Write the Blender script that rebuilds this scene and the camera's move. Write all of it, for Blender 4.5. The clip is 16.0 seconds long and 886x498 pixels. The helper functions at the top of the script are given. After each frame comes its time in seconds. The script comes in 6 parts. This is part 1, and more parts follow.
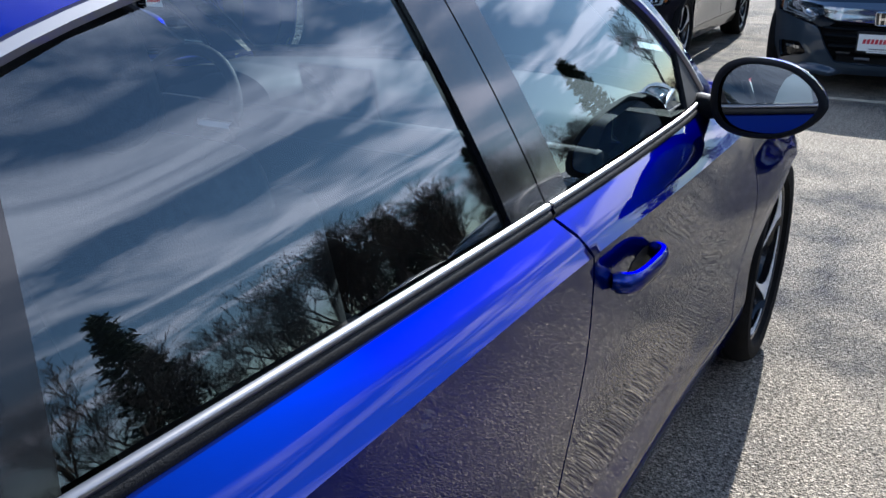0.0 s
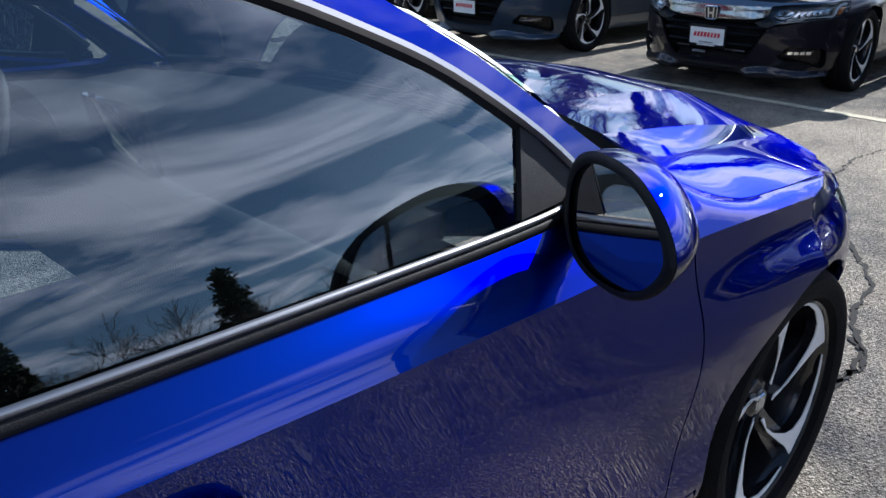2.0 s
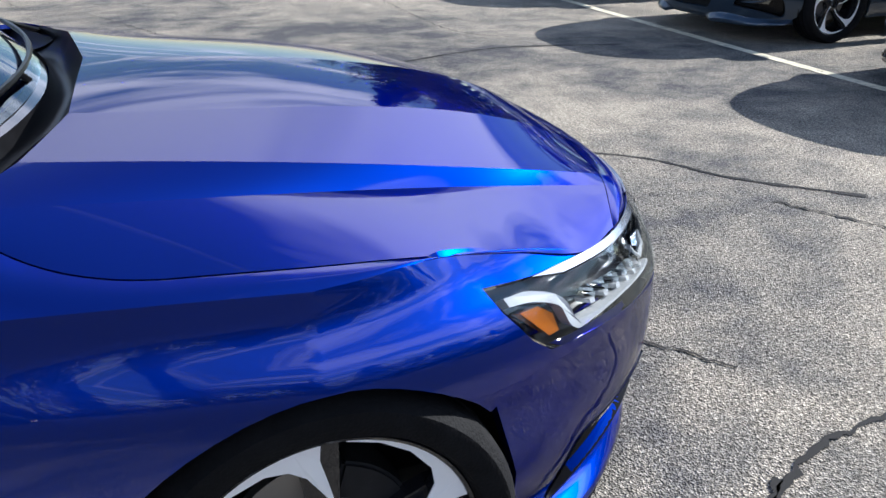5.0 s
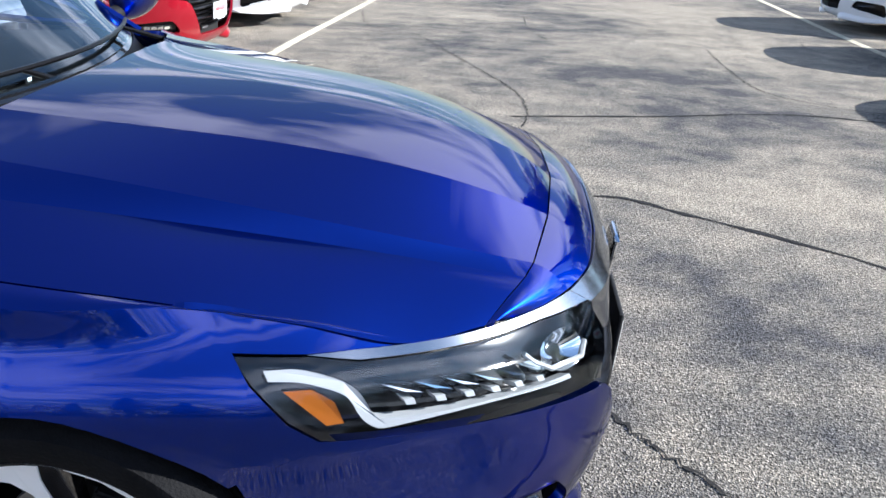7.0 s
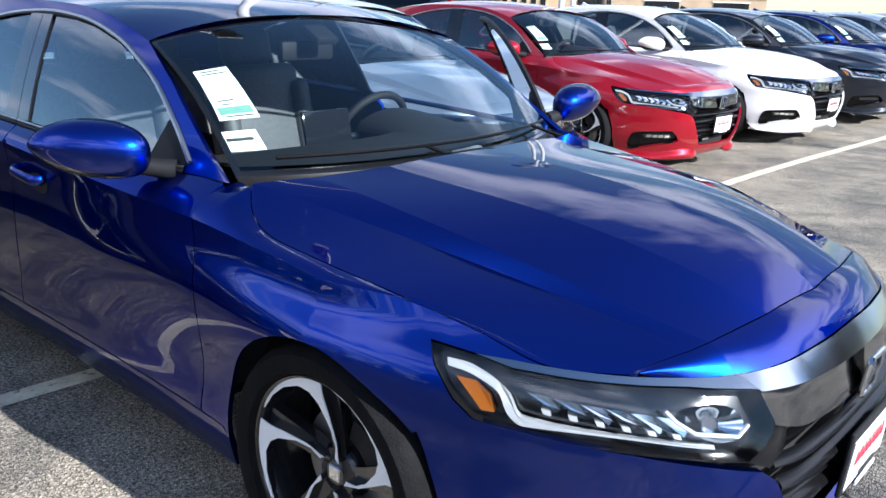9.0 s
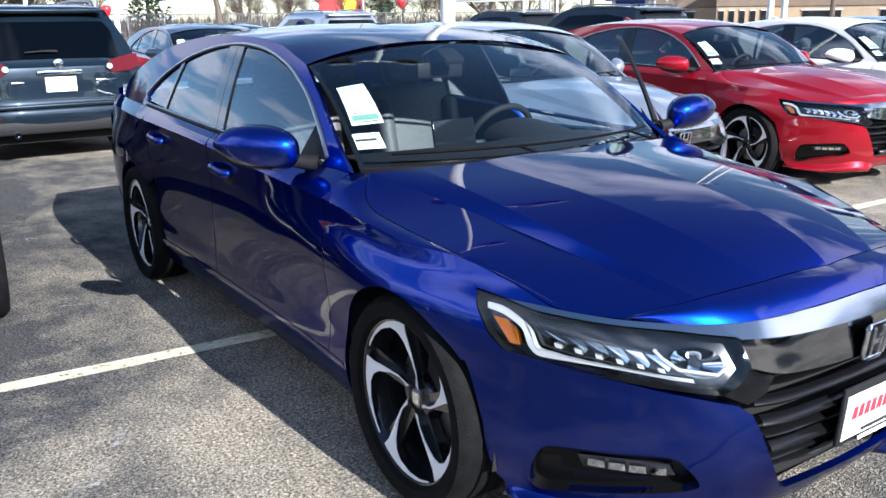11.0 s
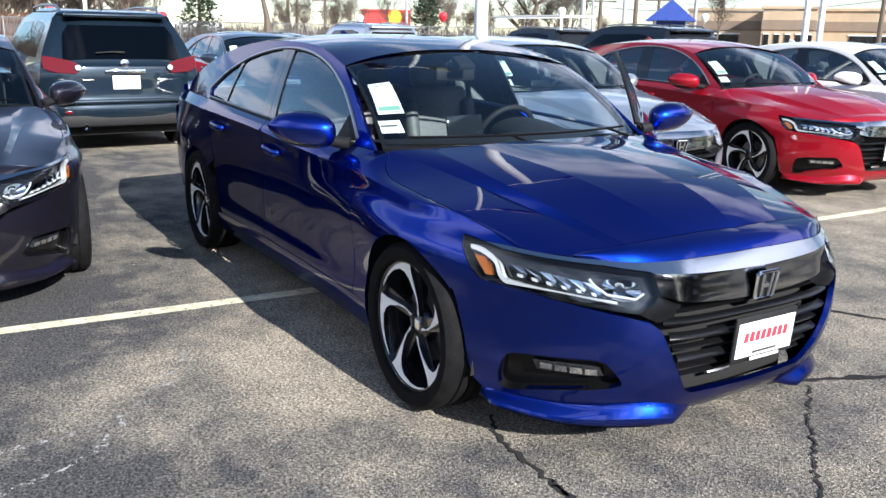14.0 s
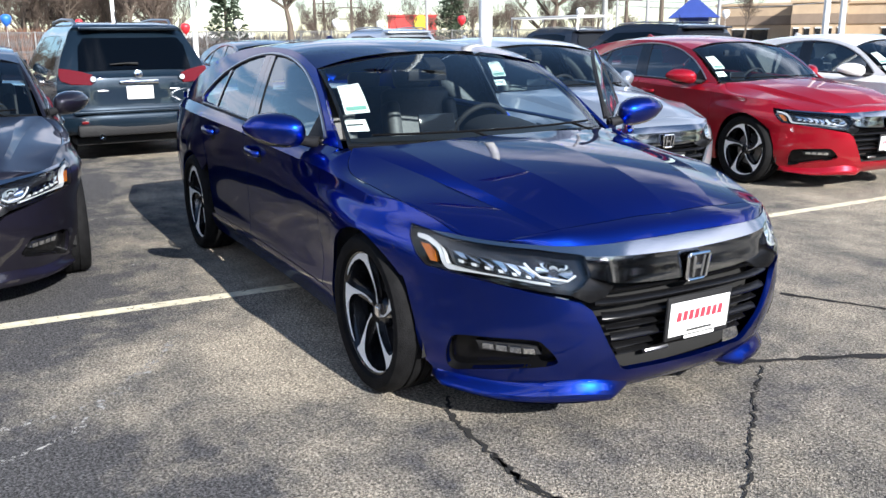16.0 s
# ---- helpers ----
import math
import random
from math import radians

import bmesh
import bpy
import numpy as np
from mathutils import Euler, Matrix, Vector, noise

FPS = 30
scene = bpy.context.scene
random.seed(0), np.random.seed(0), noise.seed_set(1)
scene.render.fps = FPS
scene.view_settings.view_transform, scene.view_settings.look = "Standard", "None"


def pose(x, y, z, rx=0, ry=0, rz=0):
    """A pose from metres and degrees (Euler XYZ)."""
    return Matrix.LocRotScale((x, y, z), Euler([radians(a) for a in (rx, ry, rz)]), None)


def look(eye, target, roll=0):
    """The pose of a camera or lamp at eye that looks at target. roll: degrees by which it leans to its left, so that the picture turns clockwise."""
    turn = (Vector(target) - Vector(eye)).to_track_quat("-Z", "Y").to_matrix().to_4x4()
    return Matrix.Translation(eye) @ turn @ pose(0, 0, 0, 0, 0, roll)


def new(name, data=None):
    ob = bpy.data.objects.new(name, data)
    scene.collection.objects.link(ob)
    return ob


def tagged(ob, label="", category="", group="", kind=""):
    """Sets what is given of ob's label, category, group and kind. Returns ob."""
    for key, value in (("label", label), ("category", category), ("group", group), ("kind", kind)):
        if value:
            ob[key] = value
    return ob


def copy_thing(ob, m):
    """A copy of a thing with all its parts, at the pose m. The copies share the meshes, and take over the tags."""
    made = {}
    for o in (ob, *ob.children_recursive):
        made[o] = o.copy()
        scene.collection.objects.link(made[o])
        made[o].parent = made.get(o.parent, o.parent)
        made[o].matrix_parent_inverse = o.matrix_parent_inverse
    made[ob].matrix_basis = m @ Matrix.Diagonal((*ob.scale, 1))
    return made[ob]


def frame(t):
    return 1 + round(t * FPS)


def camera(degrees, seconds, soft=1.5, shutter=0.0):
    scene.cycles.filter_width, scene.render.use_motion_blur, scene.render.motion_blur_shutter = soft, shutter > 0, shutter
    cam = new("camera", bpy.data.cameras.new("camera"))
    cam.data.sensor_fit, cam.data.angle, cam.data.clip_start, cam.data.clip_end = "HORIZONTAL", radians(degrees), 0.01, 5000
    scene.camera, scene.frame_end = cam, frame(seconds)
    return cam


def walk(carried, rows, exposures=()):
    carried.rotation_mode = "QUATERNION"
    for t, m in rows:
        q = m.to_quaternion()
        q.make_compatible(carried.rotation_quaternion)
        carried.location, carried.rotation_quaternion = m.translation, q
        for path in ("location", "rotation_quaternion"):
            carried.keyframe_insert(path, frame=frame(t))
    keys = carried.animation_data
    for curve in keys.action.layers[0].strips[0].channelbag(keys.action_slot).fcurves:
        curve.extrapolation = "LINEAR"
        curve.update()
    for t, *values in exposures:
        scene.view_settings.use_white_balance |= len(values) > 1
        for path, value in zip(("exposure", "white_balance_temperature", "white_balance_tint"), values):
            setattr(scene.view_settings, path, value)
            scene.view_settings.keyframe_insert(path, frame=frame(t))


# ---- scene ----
cam = camera(56.0, 16.0)
PATH = [
    (0, (-1.194, -1.26, 1.353), (0.407, -0.313, 0.62), -0.4),
    (0.5, (-0.96, -1.302, 1.346), (0.606, -0.299, 0.609), -1.0),
    (1, (-0.703, -1.312, 1.35), (0.846, -0.274, 0.628), -0.2),
    (1.5, (-0.451, -1.372, 1.34), (1.016, -0.225, 0.611), 0.3),
    (2, (-0.214, -1.463, 1.356), (1.113, -0.172, 0.6), 0.9),
    (2.5, (0.029, -1.51, 1.333), (1.287, -0.172, 0.54), 1.1),
    (3, (0.292, -1.516, 1.336), (1.51, -0.155, 0.522), 1.9),
    (3.5, (0.521, -1.588, 1.337), (1.648, -0.145, 0.533), 0.8),
    (3.7, (0.623, -1.644, 1.344), (1.704, -0.163, 0.545), 0.8),
    (5.8, (1.597, -1.94, 1.361), (1.922, -0.153, 0.524), 0.6),
    (6, (1.693, -1.951, 1.365), (1.911, -0.145, 0.535), 0.8),
    (6.5, (1.887, -1.895, 1.346), (1.994, -0.071, 0.534), 1.9),
    (7, (2.078, -1.843, 1.366), (1.975, -0.002, 0.593), 2.6),
    (7.5, (2.313, -1.846, 1.386), (1.759, -0.064, 0.667), 2.6),
    (8, (2.49, -1.835, 1.409), (1.509, -0.226, 0.737), 1.9),
    (8.5, (2.64, -1.913, 1.408), (1.44, -0.431, 0.804), 1.9),
    (9, (2.792, -2.013, 1.426), (1.528, -0.572, 0.854), 1.7),
    (9.5, (2.964, -2.025, 1.438), (1.588, -0.682, 0.886), 1.1),
    (10, (3.15, -2.038, 1.434), (1.652, -0.838, 0.871), 0.7),
    (10.2, (3.208, -2.038, 1.446), (1.676, -0.883, 0.882), 0.1),
    (12.3, (3.806, -2.191, 1.427), (2.174, -1.151, 0.921), -0.6),
    (12.5, (3.867, -2.189, 1.423), (2.226, -1.163, 0.915), -0.6),
    (13, (3.979, -2.208, 1.427), (2.315, -1.222, 0.917), -0.2),
    (13.5, (4.065, -2.305, 1.432), (2.405, -1.308, 0.931), 0.6),
    (14, (4.132, -2.39, 1.435), (2.482, -1.376, 0.937), 1.0),
    (14.5, (4.191, -2.407, 1.437), (2.532, -1.399, 0.959), 0.2),
    (15, (4.286, -2.358, 1.432), (2.611, -1.371, 0.961), -0.4),
    (15.5, (4.387, -2.279, 1.427), (2.7, -1.319, 0.946), -0.5),
    (16, (4.447, -2.22, 1.426), (2.756, -1.271, 0.936), -0.6),
]
walk(cam, [(t, look(e, a, r)) for t, e, a, r in PATH], ((0.0, 1.0, 5700, 9), (1.2, 1.02, 5700, 9), (2.0, 0.82, 5700, 9), (3.0, 1.05, 5700, 9), (3.7, 1.02, 5700, 9), (6.0, 1.34, 5700, 9), (10.0, 1.28, 5650, 9), (12.5, 1.26, 5900, 9), (16.0, 1.20, 6050, 9)))

from mathutils.geometry import delaunay_2d_cdt

# ---- world, sun, exposure ----
SUN_EL, SUN_AZ = 27.0, 4.7      # degrees above the horizon; from +x towards +y
world = bpy.data.worlds.new("world")
scene.world = world
world.use_nodes = True
wn, wl = world.node_tree.nodes, world.node_tree.links
wn.clear()
sky = wn.new("ShaderNodeTexSky")
sky.sky_type, sky.sun_disc = "NISHITA", False
sky.sun_elevation, sky.sun_rotation = radians(SUN_EL), radians(90 - SUN_AZ)
sky.air_density, sky.dust_density, sky.ozone_density = 1.0, 0.1, 2.2
coord = wn.new("ShaderNodeTexCoord")
flat = wn.new("ShaderNodeVectorMath")          # direction / height: clouds on a level sheet
flat.operation = "DIVIDE"
sep = wn.new("ShaderNodeSeparateXYZ")
rise = wn.new("ShaderNodeMath")
rise.operation = "MAXIMUM"
rise.inputs[1].default_value = 0.10
comb = wn.new("ShaderNodeCombineXYZ")
wl.new(coord.outputs["Generated"], sep.inputs[0])
wl.new(sep.outputs["Z"], rise.inputs[0])
for k in range(3):
    wl.new(rise.outputs[0], comb.inputs[k])
wl.new(coord.outputs["Generated"], flat.inputs[0])
wl.new(comb.outputs[0], flat.inputs[1])
stretch = wn.new("ShaderNodeMapping")
stretch.inputs["Rotation"].default_value = (0, 0, radians(28))
stretch.inputs["Scale"].default_value = (0.7, 1.15, 1.0)
wl.new(flat.outputs[0], stretch.inputs[0])
puff = wn.new("ShaderNodeTexNoise")
puff.inputs["Scale"].default_value, puff.inputs["Detail"].default_value = 0.85, 9
puff.inputs["Roughness"].default_value, puff.inputs["Distortion"].default_value = 0.56, 0.5
wl.new(stretch.outputs[0], puff.inputs["Vector"])
ramp = wn.new("ShaderNodeValToRGB")
ramp.color_ramp.elements[0].position, ramp.color_ramp.elements[1].position = 0.51, 0.63
bank = wn.new("ShaderNodeMapRange")               # banks low over the horizon, wisps higher up
bank.interpolation_type = "SMOOTHSTEP"
bank.inputs["From Min"].default_value, bank.inputs["From Max"].default_value = 0.45, 0.80
bank.inputs["To Min"].default_value, bank.inputs["To Max"].default_value = 0.03, -0.06
wl.new(sep.outputs["Z"], bank.inputs["Value"])
cover = wn.new("ShaderNodeMath")
cover.operation = "ADD"
wl.new(puff.outputs["Fac"], cover.inputs[0])
wl.new(bank.outputs[0], cover.inputs[1])
wl.new(cover.outputs[0], ramp.inputs[0])
mixc = wn.new("ShaderNodeMix")
mixc.data_type = "RGBA"
# clouds shine where the sun stands behind them
toward = wn.new("ShaderNodeVectorMath")
toward.operation = "DOT_PRODUCT"
toward.inputs[1].default_value = (math.cos(radians(SUN_AZ)) * math.cos(radians(SUN_EL)), math.sin(radians(SUN_AZ)) * math.cos(radians(SUN_EL)), math.sin(radians(SUN_EL)))
wl.new(coord.outputs["Generated"], toward.inputs[0])
glow = wn.new("ShaderNodeMapRange")
glow.interpolation_type = "SMOOTHSTEP"
glow.inputs["From Min"].default_value, glow.inputs["From Max"].default_value = 0.2, 1.0
glow.inputs["To Min"].default_value, glow.inputs["To Max"].default_value = 1.0, 1.7
wl.new(toward.outputs["Value"], glow.inputs["Value"])
cloud = wn.new("ShaderNodeVectorMath")
cloud.operation = "SCALE"
cloud.inputs[0].default_value = (9.3, 9.2, 10.4)
wl.new(glow.outputs[0], cloud.inputs["Scale"])
wl.new(cloud.outputs[0], mixc.inputs["B"])
haze = wn.new("ShaderNodeMapRange")               # the clouds sink into haze at the horizon
haze.interpolation_type = "SMOOTHSTEP"
haze.inputs["From Min"].default_value, haze.inputs["From Max"].default_value = 0.05, 0.13
wl.new(sep.outputs["Z"], haze.inputs["Value"])
thin = wn.new("ShaderNodeMath")
thin.operation = "MULTIPLY"
wl.new(ramp.outputs[0], thin.inputs[0])
wl.new(haze.outputs[0], thin.inputs[1])
wl.new(thin.outputs[0], mixc.inputs["Factor"])
wl.new(sky.outputs[0], mixc.inputs["A"])
bg = wn.new("ShaderNodeBackground")
bg.inputs["Strength"].default_value = 0.076
wl.new(mixc.outputs["Result"], bg.inputs["Color"])
wl.new(bg.outputs[0], wn.new("ShaderNodeOutputWorld").inputs[0])

sun = new("sun", bpy.data.lights.new("sun", "SUN"))
sun.data.energy, sun.data.angle, sun.data.color = 5.0, radians(0.53), (1.0, 0.93, 0.84)
_az, _el = radians(SUN_AZ), radians(SUN_EL)
sun.matrix_world = look((0, 0, 30), (-math.cos(_az) * math.cos(_el), -math.sin(_az) * math.cos(_el), 30 - math.sin(_el)))


# ---- materials ----
def mat(name, color=(0.5, 0.5, 0.5), rough=0.5, metal=0.0, coat=0.0, coat_rough=0.03, spec=0.5):
    m = bpy.data.materials.new(name)
    m.use_nodes = True
    b = m.node_tree.nodes["Principled BSDF"]
    b.inputs["Base Color"].default_value = (*color, 1)
    b.inputs["Roughness"].default_value, b.inputs["Metallic"].default_value = rough, metal
    b.inputs["Coat Weight"].default_value, b.inputs["Coat Roughness"].default_value = coat, coat_rough
    b.inputs["Specular IOR Level"].default_value = spec
    return m


def node(m, kind, **values):
    n = m.node_tree.nodes.new(kind)
    for k, v in values.items():
        n.inputs[k].default_value = v
    return n


def link(m, a, b):
    m.node_tree.links.new(a, b)


def noisy(m, scale, amount, detail=4, bump=0.0, bump_scale=None, rough=0.0):
    """Mottles a material's colour (and relief) with noise of its own size in metres."""
    b = m.node_tree.nodes["Principled BSDF"]
    col = tuple(b.inputs["Base Color"].default_value)
    tc = node(m, "ShaderNodeTexCoord")
    n = node(m, "ShaderNodeTexNoise", Scale=scale, Detail=detail, Roughness=0.6)
    link(m, tc.outputs["Object"], n.inputs["Vector"])
    r = node(m, "ShaderNodeMapRange", **{"From Min": 0.3, "From Max": 0.7, "To Min": 1 - amount, "To Max": 1 + amount})
    link(m, n.outputs["Fac"], r.inputs["Value"])
    v = m.node_tree.nodes.new("ShaderNodeVectorMath")
    v.operation = "SCALE"
    v.inputs[0].default_value = col[:3]
    link(m, r.outputs[0], v.inputs["Scale"])
    link(m, v.outputs[0], b.inputs["Base Color"])
    if bump:
        n2 = node(m, "ShaderNodeTexNoise", Scale=bump_scale or scale * 6, Detail=3)
        link(m, tc.outputs["Object"], n2.inputs["Vector"])
        bp = node(m, "ShaderNodeBump", Strength=bump, Distance=0.01)
        link(m, n2.outputs["Fac"], bp.inputs["Height"])
        link(m, bp.outputs[0], b.inputs["Normal"])
    return m


def paint(name, color, flake=1.0, rough=0.33):
    """Metallic lacquer: flakes under a clear coat with a faint orange peel."""
    m = mat(name, color, rough, flake, 0.9, 0.0)
    b = m.node_tree.nodes["Principled BSDF"]
    b.inputs["Coat IOR"].default_value = 1.5
    b.inputs["Specular IOR Level"].default_value = 0.12
    if flake > 0.8:
        b.inputs["Specular Tint"].default_value = tuple(0.25 * c for c in color) + (1,)
    tc = node(m, "ShaderNodeTexCoord")
    n = node(m, "ShaderNodeTexNoise", Scale=900.0, Detail=1.0)
    link(m, tc.outputs["Object"], n.inputs["Vector"])
    bp = node(m, "ShaderNodeBump", Strength=0.06, Distance=0.002)
    link(m, n.outputs["Fac"], bp.inputs["Height"])
    link(m, bp.outputs[0], b.inputs["Normal"])
    n2 = node(m, "ShaderNodeTexNoise", Scale=26.0, Detail=1.0)
    link(m, tc.outputs["Object"], n2.inputs["Vector"])
    bp2 = node(m, "ShaderNodeBump", Strength=0.0004, Distance=0.01)
    link(m, n2.outputs["Fac"], bp2.inputs["Height"])
    link(m, bp2.outputs[0], b.inputs["Coat Normal"])
    return m


def glass(name, tint=(0.75, 0.85, 0.85), ior=1.7, gloss=1.0):
    """Thin pane: tinted see-through with a Fresnel reflection."""
    m = bpy.data.materials.new(name)
    m.use_nodes = True
    nt = m.node_tree
    nt.nodes.clear()
    out = nt.nodes.new("ShaderNodeOutputMaterial")
    mix = nt.nodes.new("ShaderNodeMixShader")
    tr = nt.nodes.new("ShaderNodeBsdfTransparent")
    tr.inputs[0].default_value = (*tint, 1)
    gl = nt.nodes.new("ShaderNodeBsdfGlossy")
    gl.inputs["Roughness"].default_value = 0.0
    gl.inputs["Color"].default_value = (gloss * .88, gloss * .96, gloss, 1)
    fr = nt.nodes.new("ShaderNodeFresnel")
    fr.inputs["IOR"].default_value = ior
    link(m, fr.outputs[0], mix.inputs[0])
    link(m, tr.outputs[0], mix.inputs[1])
    link(m, gl.outputs[0], mix.inputs[2])
    link(m, mix.outputs[0], out.inputs[0])
    return m


BLUE = paint("paint_blue", (0.004, 0.028, 0.30))
RED = paint("paint_red", (0.30, 0.005, 0.015), 0.4)
WHITE = paint("paint_white", (0.80, 0.80, 0.79), 0.0, 0.3)
SILVER = paint("paint_silver", (0.42, 0.46, 0.52), 0.75, 0.3)
BLACK = paint("paint_black", (0.012, 0.014, 0.020), 0.3)
PLUM = paint("paint_dark_grey", (0.011, 0.010, 0.016), 0.4)
STEEL = paint("paint_steel", (0.035, 0.055, 0.085), 0.5)
CHROME = mat("chrome", (0.75, 0.77, 0.80), 0.06, 1.0)
DARK_CHROME = mat("dark_chrome", (0.30, 0.31, 0.33), 0.10, 1.0)
BROWMETAL = mat("brow_metal", (0.40, 0.42, 0.45), 0.16, 1.0)
SATIN = mat("satin_trim", (0.45, 0.44, 0.44), 0.34, 1.0)
PIANO = mat("piano_black", (0.008, 0.008, 0.009), 0.12, 0.0, 0.6)
PLASTIC = noisy(mat("black_plastic", (0.012, 0.012, 0.013), 0.6, spec=0.25), 40, 0.25, bump=0.15, bump_scale=500)
RUBBER = noisy(mat("tyre_rubber", (0.0075, 0.0075, 0.008), 0.75, spec=0.1), 18, 0.35, bump=0.3, bump_scale=160)
COWL = noisy(mat("cowl_plastic", (0.004, 0.004, 0.0045), 0.30, spec=0.06), 50, 0.3)
GRILLE = mat("grille_black", (0.005, 0.005, 0.0055), 0.22, spec=0.22)
LINER = mat("wheel_liner", (0.006, 0.006, 0.006), 0.9)
ALLOY = mat("machined_alloy", (0.90, 0.89, 0.86), 0.38, 0.0, 0.3)
ALLOY_BLACK = mat("gloss_black_alloy", (0.010, 0.010, 0.012), 0.22, 0.0, 0.5)
DISC = mat("brake_disc", (0.30, 0.29, 0.28), 0.4, 0.9)
GLASS = glass("side_glass", (0.33, 0.42, 0.45), 2.2)
SCREENGLASS = glass("screen_glass", (0.66, 0.77, 0.78), 1.6)
DARKGLASS = glass("tinted_glass", (0.05, 0.055, 0.06), 1.35)
LENS = glass("lamp_lens", (0.93, 0.95, 0.96), 1.42)
AMBER = mat("amber_reflector", (0.34, 0.10, 0.008), 0.25, 0.0, 0.5)
LAMPWHITE = mat("light_guide", (0.42, 0.44, 0.46), 0.2, 0.0, 0.6)
REDLENS = mat("red_lamp_lens", (0.085, 0.001, 0.002), 0.12, 0.0, 0.15)
LEATHER = noisy(mat("grey_leather", (0.085, 0.087, 0.09), 0.5), 60, 0.2, bump=0.2, bump_scale=300)
DASH = noisy(mat("dash_plastic", (0.014, 0.0145, 0.016), 0.65, spec=0.3), 60, 0.2, bump=0.15, bump_scale=400)
HEADLINER = mat("headliner", (0.35, 0.34, 0.32), 0.9)
PAPER = noisy(mat("paper", (0.82, 0.83, 0.80), 0.6), 9, 0.04)
INK = mat("ink_black", (0.03, 0.03, 0.03), 0.6)
GREEN = mat("ink_green", (0.16, 0.32, 0.26), 0.6)
REDINK = mat("ink_red", (0.55, 0.03, 0.05), 0.5)
SCREEN = mat("display_glass", (0.012, 0.013, 0.016), 0.08, 0.0, 0.5)
MIRROR = mat("mirror", (0.85, 0.87, 0.88), 0.0, 1.0)


# ---- mesh tools ----
def part(name, bm, material, parent=None, label="", smooth=True, crease=40.0):
    me = bm
    if isinstance(bm, bmesh.types.BMesh):
        me = bpy.data.meshes.new(name)
        bm.to_mesh(me)
        bm.free()
    me.materials.append(material)
    if smooth:
        me.shade_smooth()
        me.set_sharp_from_angle(angle=radians(crease))
    if "true_normal" in me.attributes:
        use_true_normals(me)
    ob = new(name, me)
    ob.parent = parent
    return tagged(ob, label) if label else ob


def use_true_normals(me):
    """Shades a skin by the normals of the surface it was cut from."""
    data = np.zeros(len(me.loops) * 3, dtype=np.float32)
    me.attributes["true_normal"].data.foreach_get("vector", data)
    data = data.reshape(-1, 3)
    face = np.zeros(len(me.polygons) * 3, dtype=np.float32)
    me.polygons.foreach_get("normal", face)
    count = np.zeros(len(me.polygons), dtype=np.int32)
    me.polygons.foreach_get("loop_total", count)
    face = np.repeat(face.reshape(-1, 3), count, axis=0)
    data[(data * face).sum(axis=1) < 0] *= -1
    me.attributes.remove(me.attributes["true_normal"])
    me.normals_split_custom_set(data.tolist())


def surface_normal(fn, u, v, e=0.002):
    a, b = Vector(fn(u + e, v)) - Vector(fn(u - e, v)), Vector(fn(u, v + e)) - Vector(fn(u, v - e))
    n = a.cross(b)
    return n.normalized() if n.length > 1e-12 else Vector((0, 0, 0))


def note_normals(bm, face, layer, fn, uv):
    """Keeps the surface's normal at each corner, taken a little inside the face."""
    cu, cv = sum(p[0] for p in uv) / len(uv), sum(p[1] for p in uv) / len(uv)
    for lp, p in zip(face.loops, uv):
        k = min(.3, .0012 / max(math.hypot(cu - p[0], cv - p[1]), 1e-9))
        lp[layer] = surface_normal(fn, p[0] + (cu - p[0]) * k, p[1] + (cv - p[1]) * k, .0001)


def inside(poly, p):
    x, y, hit = p[0], p[1], False
    for i in range(len(poly)):
        (x1, y1), (x2, y2) = poly[i - 1], poly[i]
        if (y1 > y) != (y2 > y) and x < (x2 - x1) * (y - y1) / (y2 - y1) + x1:
            hit = not hit
    return hit


def resample(poly, step):
    out = []
    for i in range(len(poly)):
        a, b = poly[i], poly[(i + 1) % len(poly)]
        n = max(1, round(math.dist(a, b) / step))
        out += [(a[0] + (b[0] - a[0]) * k / n, a[1] + (b[1] - a[1]) * k / n) for k in range(n)]
    return out


def smooth_line(pts, per=4):
    return [curve(pts, k / per) for k in range((len(pts) - 1) * per + 1)]


